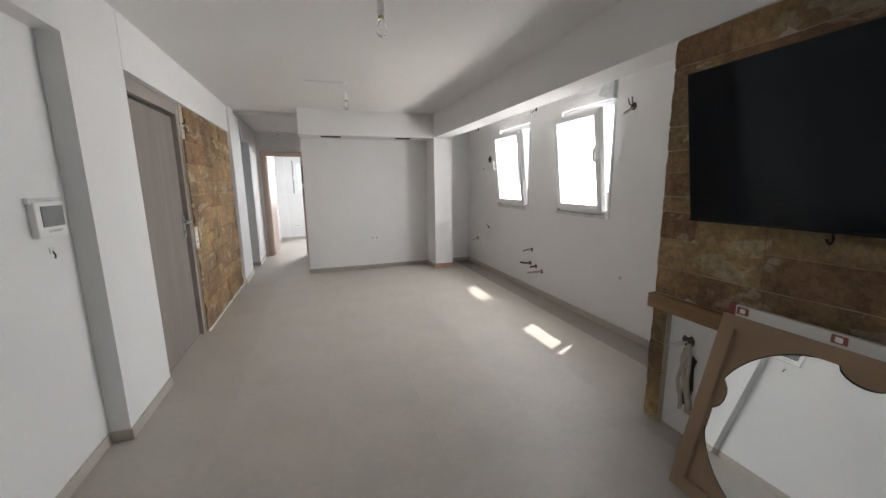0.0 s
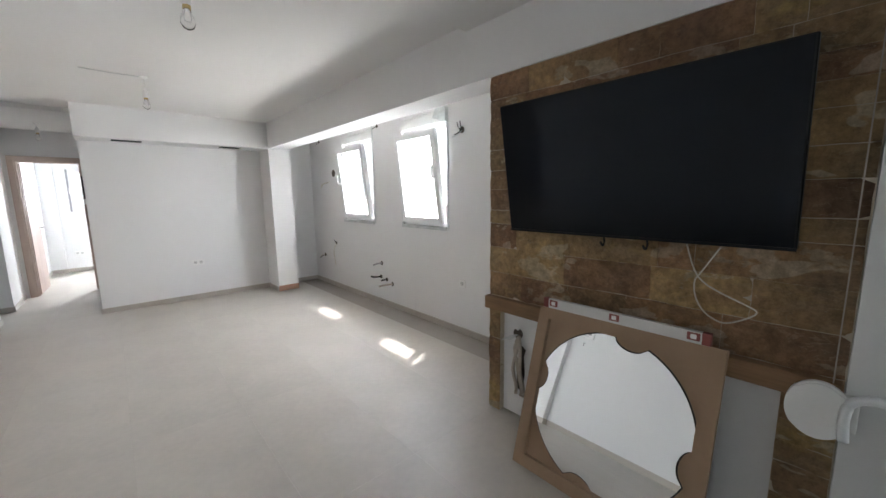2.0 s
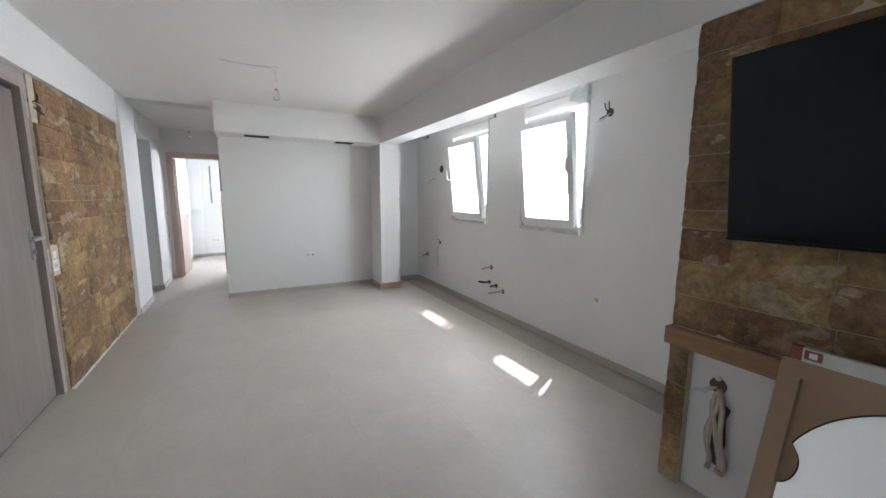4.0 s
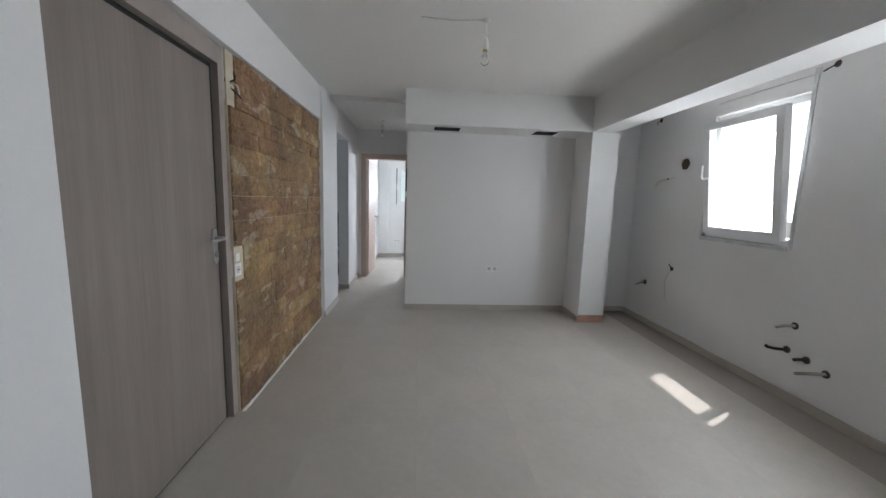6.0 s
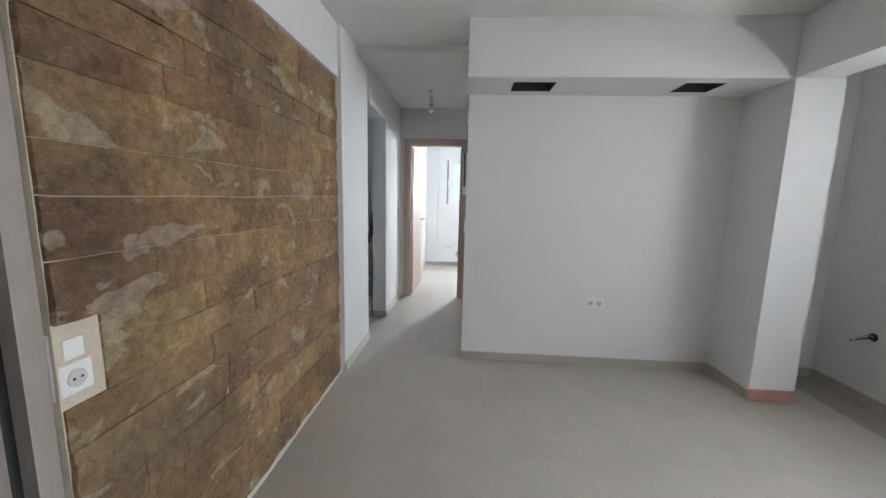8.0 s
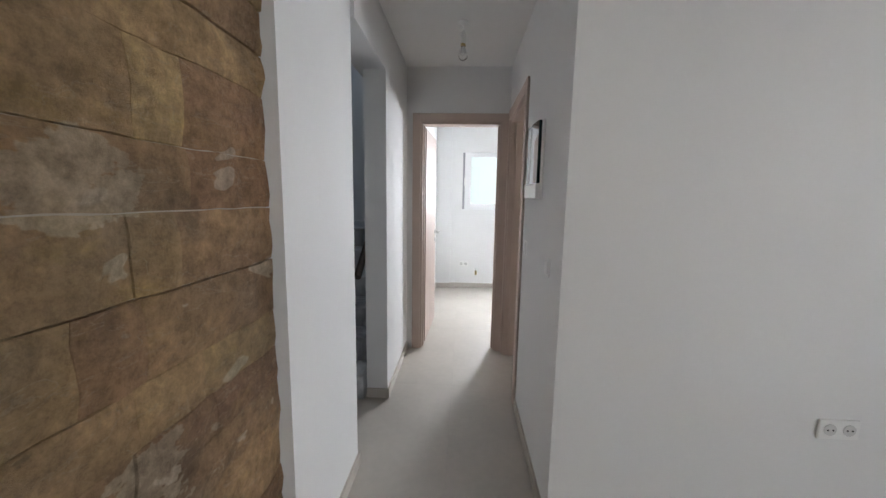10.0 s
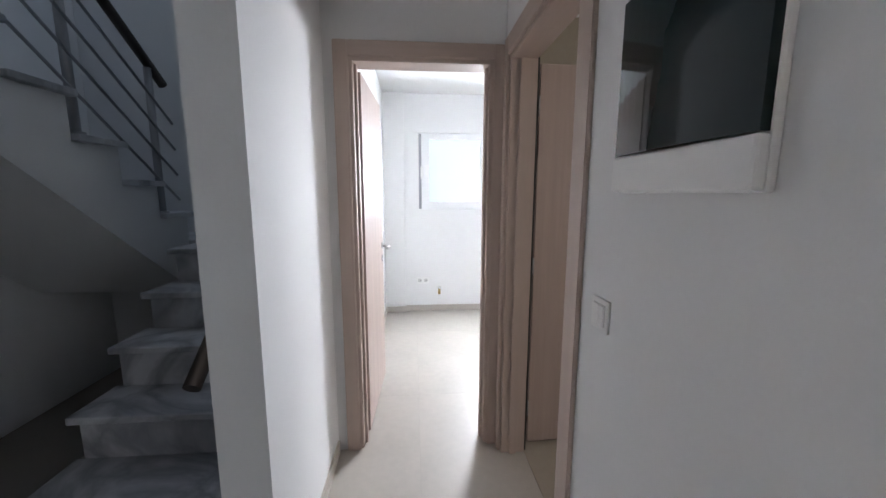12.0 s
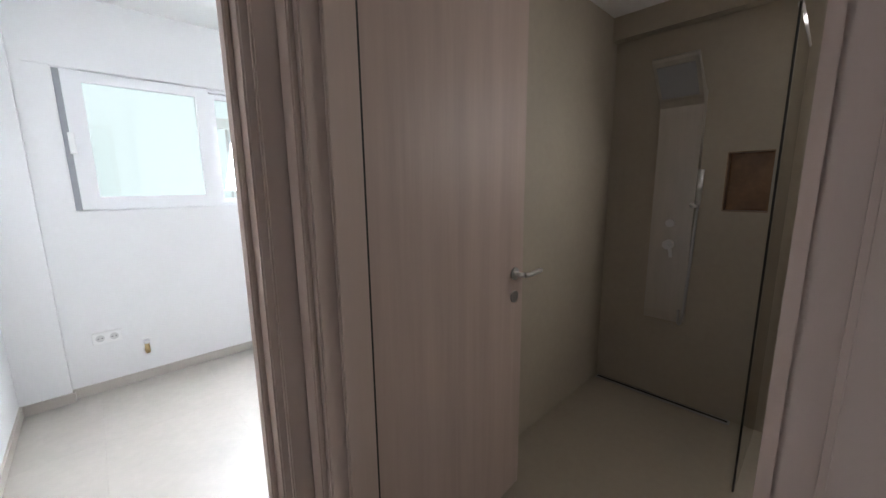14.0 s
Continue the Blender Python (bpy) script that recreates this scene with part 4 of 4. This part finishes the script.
rl = thing("stair_railing", "steel stair railing with thin horizontal bars", "railing", 0, 0, 0)
sl = RISE / G2
for y in (9.12, 8.62, 8.12, 7.62):
    z = 1.281 + (9.12 - y) * sl
    z0 = RISE * (7 + round((9.12 - y) / G2))
    post = part("post", tubes(([(-1.88, y, z0), (-1.88, y, z + 0.80)], 0.019), seg=14), SATIN, rl)
    part("foot", tubes(([(-1.88, y, z0), (-1.88, y, z0 + 0.012)], 0.034), seg=14), SATIN, post)
for h in (0.17, 0.32, 0.47, 0.62):
    part("bar", tubes(([(-1.855, 9.25, 1.281 + h - 0.13 * sl), (-1.855, 7.0, 1.281 + h + (9.12 - 7.0) * sl)], 0.007), seg=8), SATIN, rl)
part("handrail", tubes(([(-1.88, 9.24, 1.281 + 0.83 - 0.12 * sl), (-1.88, 7.0, 1.281 + 0.83 + 2.12 * sl)], 0.025), seg=14), BRONZE, rl, "brown steel handrail")
hr = thing("wall_handrail", "steel tube handrail on the stair wall", "handrail", -1.045, 7.86, 0.85)
part("rail", tubes(([(0, 0, 0), (0, 1.0, 0.77)], 0.024), seg=14), BRONZE, hr)
part("bracket", tubes((curve_pts([(0, 0.15, 0.1), (0.02, 0.15, 0.05), (0.07, 0.15, 0.04)], 4), 0.007), seg=8), SATIN, hr)
part("bracket", tubes((curve_pts([(0, 0.7, 0.53), (0.02, 0.7, 0.47), (0.07, 0.7, 0.46)], 4), 0.007), seg=8), SATIN, hr)

# ---- bathroom ----
sp = thing("shower_column", "brushed steel shower column with overhead rain head", "shower", 2.2, 8.513, 0.53, -90)
bm = bmesh.new()
prof = [(0.0, 0.0), (-0.05, 0.0), (-0.055, 0.05), (-0.055, 1.20), (-0.060, 1.235), (-0.078, 1.265), (-0.250, 1.437), (-0.256, 1.452), (-0.244, 1.462), (-0.07, 1.335), (-0.03, 1.315), (0.0, 1.31)]
prism(bm, prof, 0.21)
part("panel", bm, PANEL, sp, "", Matrix(((0, 0, 1, -0.105), (1, 0, 0, 0), (0, 1, 0, 0), (0, 0, 0, 1))))
part("nozzle_plate", rounded(-0.088, 0.088, -0.095, 0.095, 0.0, 0.005, r=0.002), GUIDE, sp, "dark rain nozzle plate", pose(0, -0.166, 1.349, 135, 0, 0))
part("knob", tubes(([(0, -0.055, 0.59), (0, -0.085, 0.59)], 0.022), seg=16), CHROME, sp, "round chrome knob")
part("mixer", tubes(([(0, -0.055, 0.465), (0, -0.09, 0.465)], 0.028), (curve_pts([(0, -0.085, 0.465), (0.02, -0.11, 0.44), (0.03, -0.12, 0.40)], 4), 0.009), seg=16), CHROME, sp, "chrome mixer lever")
part("hand_shower", tubes(([(0.125, -0.075, 0.70), (0.128, -0.085, 0.89)], [0.012, 0.016]), seg=14), CHROME, sp, "chrome hand shower")
part("holder", tubes(([(0.09, -0.055, 0.695), (0.13, -0.08, 0.695)], 0.012), seg=12), CHROME, sp)
part("hose", tubes((curve_pts([(0.125, -0.075, 0.70), (0.12, -0.08, 0.40), (0.105, -0.07, 0.05), (0.085, -0.06, 0.0), (0.08, -0.055, 0.08)], 6), 0.0075), seg=10), SATIN, sp, "steel shower hose")
ni = structure("niche", boxes((2.27, 2.28, 8.095, 8.295, 1.19, 1.513), (2.2, 2.27, 8.100, 8.104, 1.195, 1.508), (2.2, 2.27, 8.286, 8.290, 1.195, 1.508), (2.2, 2.27, 8.104, 8.286, 1.195, 1.199), (2.2, 2.27, 8.104, 8.286, 1.504, 1.508)), NICHE, "brown tiled shower niche", "niche")
dr = thing("floor_drain", "long dark slot drain at the shower wall", "drain", 2.165, 8.515, 0.003)
part("grate", rounded(-0.022, 0.022, -0.38, 0.38, 0, 0.006, r=0.002), SATIN, dr)
part("slot", boxes((-0.008, 0.008, -0.37, 0.37, 0.006, 0.008)), BLACK, dr)
gs = thing("shower_screen", "clear glass shower screen with dark metal edge", "shower screen", 1.60, 8.035, 0.004)
sc = part("pane", boxes((0.0, 0.62, -0.004, 0.004, 0.0, 1.96)), GLASS, gs)
sc.visible_shadow = False
part("edge_profile", rounded(-0.004, 0.0, -0.004, 0.004, 0, 1.97, r=0.001), BLACK, gs, "dark metal edge profile")
part("support_bar", tubes(([(0.0, 0, 1.965), (0.62, 0, 1.965)], 0.009), seg=10), CHROME, gs)

# ---- outside ----
structure("ground", boxes((-300, 300, -300, 300, -1.2, -0.25)), GROUND, "dry earth ground", "ground")
structure("terrace", boxes((3.2, 6.2, -6.0, 11.3, -0.25, -0.03), (-3.0, 6.2, 11.46, 14.5, -0.25, -0.03), (2.45, 3.2, -6.0, 0.3, -0.25, -0.03)), TERRACE, "pale concrete terrace", "pavement")
structure("roof_slab", boxes((-3.0, 3.45, -2.8, 12.4, 5.31, 5.5), (-0.99, 3.45, 11.46, 12.5, 2.66, 2.8), (2.2, 3.2, -2.75, 11.3, 2.73, 2.85)), WHITE, "white roof slab with eaves", "roof")
structure("garden_wall", boxes((-6.0, 8.0, 16.0, 16.25, -0.25, 0.8), (9.0, 9.25, -8.0, 16.0, -0.25, 1.1)), WHITE, "white garden wall", "wall")


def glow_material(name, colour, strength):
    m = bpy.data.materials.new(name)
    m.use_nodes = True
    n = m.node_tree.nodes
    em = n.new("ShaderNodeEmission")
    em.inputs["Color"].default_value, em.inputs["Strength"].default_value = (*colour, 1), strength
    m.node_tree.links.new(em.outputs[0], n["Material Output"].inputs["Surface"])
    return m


# added walls that glow in place of the overexposed daylight outside
structure("backdrop", boxes((-12, 12, 19.0, 19.2, -0.2, 14)), glow_material("pale_glow", (0.93, 1.0, 0.98), 0.9), "pale glowing backdrop wall beyond the garden", "backdrop")
structure("backdrop_east", boxes((22.0, 22.2, -30, 40, -0.2, 16)), glow_material("white_glow", (1.0, 1.0, 0.99), 2.2), "white glowing backdrop wall beyond the terrace", "backdrop")
structure("parapet", rounded(-4.0, 6.0, 14.2, 14.45, -0.03, 0.80, r=0.01), WHITE, "low white terrace parapet", "wall")
pg = thing("pergola", "pale timber pergola on the terrace", "pergola", 1.1, 13.2, -0.03)
for o in (0.0, 2.2):
    part("post", rounded(o - 0.05, o + 0.05, -0.05, 0.05, 0, 2.1, r=0.006), CEIL, pg)
part("beam", rounded(-0.3, 2.6, -0.05, 0.05, 2.1, 2.22, r=0.006), CEIL, pg)


# ---- pieces of the floor and of the stone walls ----
floor_parent = bpy.data.objects["floor"]


def floor_tile_mesh(w, d):
    bm = boxes((-w / 2, w / 2, -d / 2, d / 2, -0.006, 0.0))
    me = bpy.data.meshes.new("tile")
    bm.to_mesh(me)
    bm.free()
    me.materials.append(TILE)
    return me


tile_mesh = floor_tile_mesh(0.5992, 1.1992)
for i in range(-4, 4):
    for j in range(-2, 10):
        x, y = 0.505 + 0.6 * i, 0.6 + 1.2 * j - 0.35
        if x < -2.9 or x > 3.1 or y > 11.3 or (x < -1.3 and not 6.5 < y < 9.9):
            continue
        t = new("tile", tile_mesh)
        t.location = (x, y, 0)
        t.parent = floor_parent


def stone_mesh(y0, y1, z0, z1, x, out, rnd, depth=0.035):
    """One split stone: a rough front face towards out, edges worn back."""
    bm = bmesh.new()
    ny, nz = max(4, round((y1 - y0) / 0.045)), 4
    prow = rnd.uniform(0.0, 0.007)
    tilt = rnd.uniform(-0.012, 0.012)
    grid = []
    for i in range(ny + 1):
        col = []
        for k in range(nz + 1):
            u, v = i / ny, k / nz
            edge = (i in (0, ny)) + (k in (0, nz))
            dep = prow + tilt * (u - 0.5) * (y1 - y0) - 0.003 * edge
            yy, zz = y0 + u * (y1 - y0), z0 + v * (z1 - z0)
            dep += 0.009 * noise.noise((yy * 9.0, zz * 14.0, x * 3.0)) + 0.006 * noise.noise((yy * 31.0, zz * 37.0, 4.0))
            jy = 0.004 * noise.noise((yy * 13, zz * 13, 7.7)) if i not in (0, ny) else 0.003 * noise.noise((zz * 25, yy * 5, 1.7))
            jz = 0.003 * noise.noise((yy * 17, zz * 7, 2.2)) if k in (0, nz) else 0
            wav = 0.007 * noise.noise((yy * 2.3, zz * 3.0, 9.1)) * min(1.0, 12 * max(0.0, min(zz - 0.01, 2.15 - zz, abs(zz - 0.757) - 0.05)))
            col.append(bm.verts.new((x + out * dep, yy + jy, zz + jz + wav)))
        grid.append(col)
    for i in range(ny):
        for k in range(nz):
            bm.faces.new((grid[i][k], grid[i + 1][k], grid[i + 1][k + 1], grid[i][k + 1]))
    rim = [grid[i][0] for i in range(ny + 1)] + [grid[ny][k] for k in range(1, nz + 1)] + [grid[i][nz] for i in range(ny - 1, -1, -1)] + [grid[0][k] for k in range(nz - 1, 0, -1)]
    back = [bm.verts.new((x - out * depth, v.co.y, v.co.z)) for v in rim]
    for i in range(len(rim)):
        j = (i + 1) % len(rim)
        bm.faces.new((rim[i], rim[j], back[j], back[i]))
    bmesh.ops.recalc_face_normals(bm, faces=bm.faces[:])
    me = bpy.data.meshes.new("stone")
    bm.to_mesh(me)
    bm.free()
    me.materials.append(STONE)
    return me


def stone_wall(parent, y0, y1, z0, z1, x, out, seed, blocked, low=0.078, high=0.165, lengths=(0.16, 0.24, 0.32, 0.4, 0.5, 0.58)):
    rnd, courses = random.Random(seed), random.Random(seed)
    z = z0
    while z < z1 - 0.02:
        h = courses.uniform(low, high)
        if z1 - z - h < 0.09:
            h = z1 - z
        y, gap = y0, rnd.uniform(0.0010, 0.0034)
        while y < y1 - 0.01:
            ln = rnd.choice(lengths) * rnd.uniform(0.85, 1.15)
            if y1 - y - ln < 0.12:
                ln = y1 - y
            a, b = y + 0.0013, y + ln - 0.0013
            for by0, by1, bz0, bz1 in blocked:
                if z + h > bz0 + 0.02 and z < bz1 - 0.02:
                    if a < by1 and b > by0:
                        if by0 <= y0 + 0.01:
                            a = max(a, by1)
                        elif by1 >= y1 - 0.01:
                            b = min(b, by0)
                        else:
                            b = a
            if b - a > 0.03:
                s = new("stone", stone_mesh(a, b, z + 0.0008, z + h - gap, x, out, rnd))
                s.parent = parent
            y += ln
        z += h


west = structure("stone_panel_west", boxes((-1.03, -0.909, 4.588, 6.494, 0, 2.18)), MORTAR, "sandstone cladding beside the entrance door", "stone wall")
stone_wall(west, 4.59, 6.490, 0.0, 2.178, -0.896, 1, 6134, [(4.0, 4.70, 0.868, 1.038), (4.0, 4.675, 1.90, 2.5)], 0.095, 0.19, (0.12, 0.2, 0.32, 0.42, 0.55, 0.7))
part("caulk", rounded(-0.905, -0.882, 4.59, 6.490, 0.0, 0.010, r=0.003), PLASTIC, west, "white caulk line along the floor")
part("plaster_patch", rounded(-0.95, -0.918, 4.586, 4.70, 0.868, 1.038, r=0.004), WHITE, west, "white plaster round the switch")
part("plaster_patch", rounded(-0.95, -0.918, 4.586, 4.675, 1.90, 2.178, r=0.004), WHITE, west, "white plaster at the corner")

east = structure("stone_panel_east", boxes((2.095, 2.134, 0.472, 2.076, 0.797, LOW), (2.095, 2.134, 0.472, 0.632, 0, 0.712), (2.095, 2.134, 2.0, 2.076, 0, 0.712)), MORTAR, "sandstone cladding behind the television", "stone wall")
stone_wall(east, 0.475, 2.09, 0.80, LOW - 0.002, 2.088, -1, 23, [])
stone_wall(east, 0.475, 0.632, 0.0, 0.710, 2.088, -1, 31, [])
stone_wall(east, 2.0, 2.09, 0.0, 0.710, 2.088, -1, 37, [])
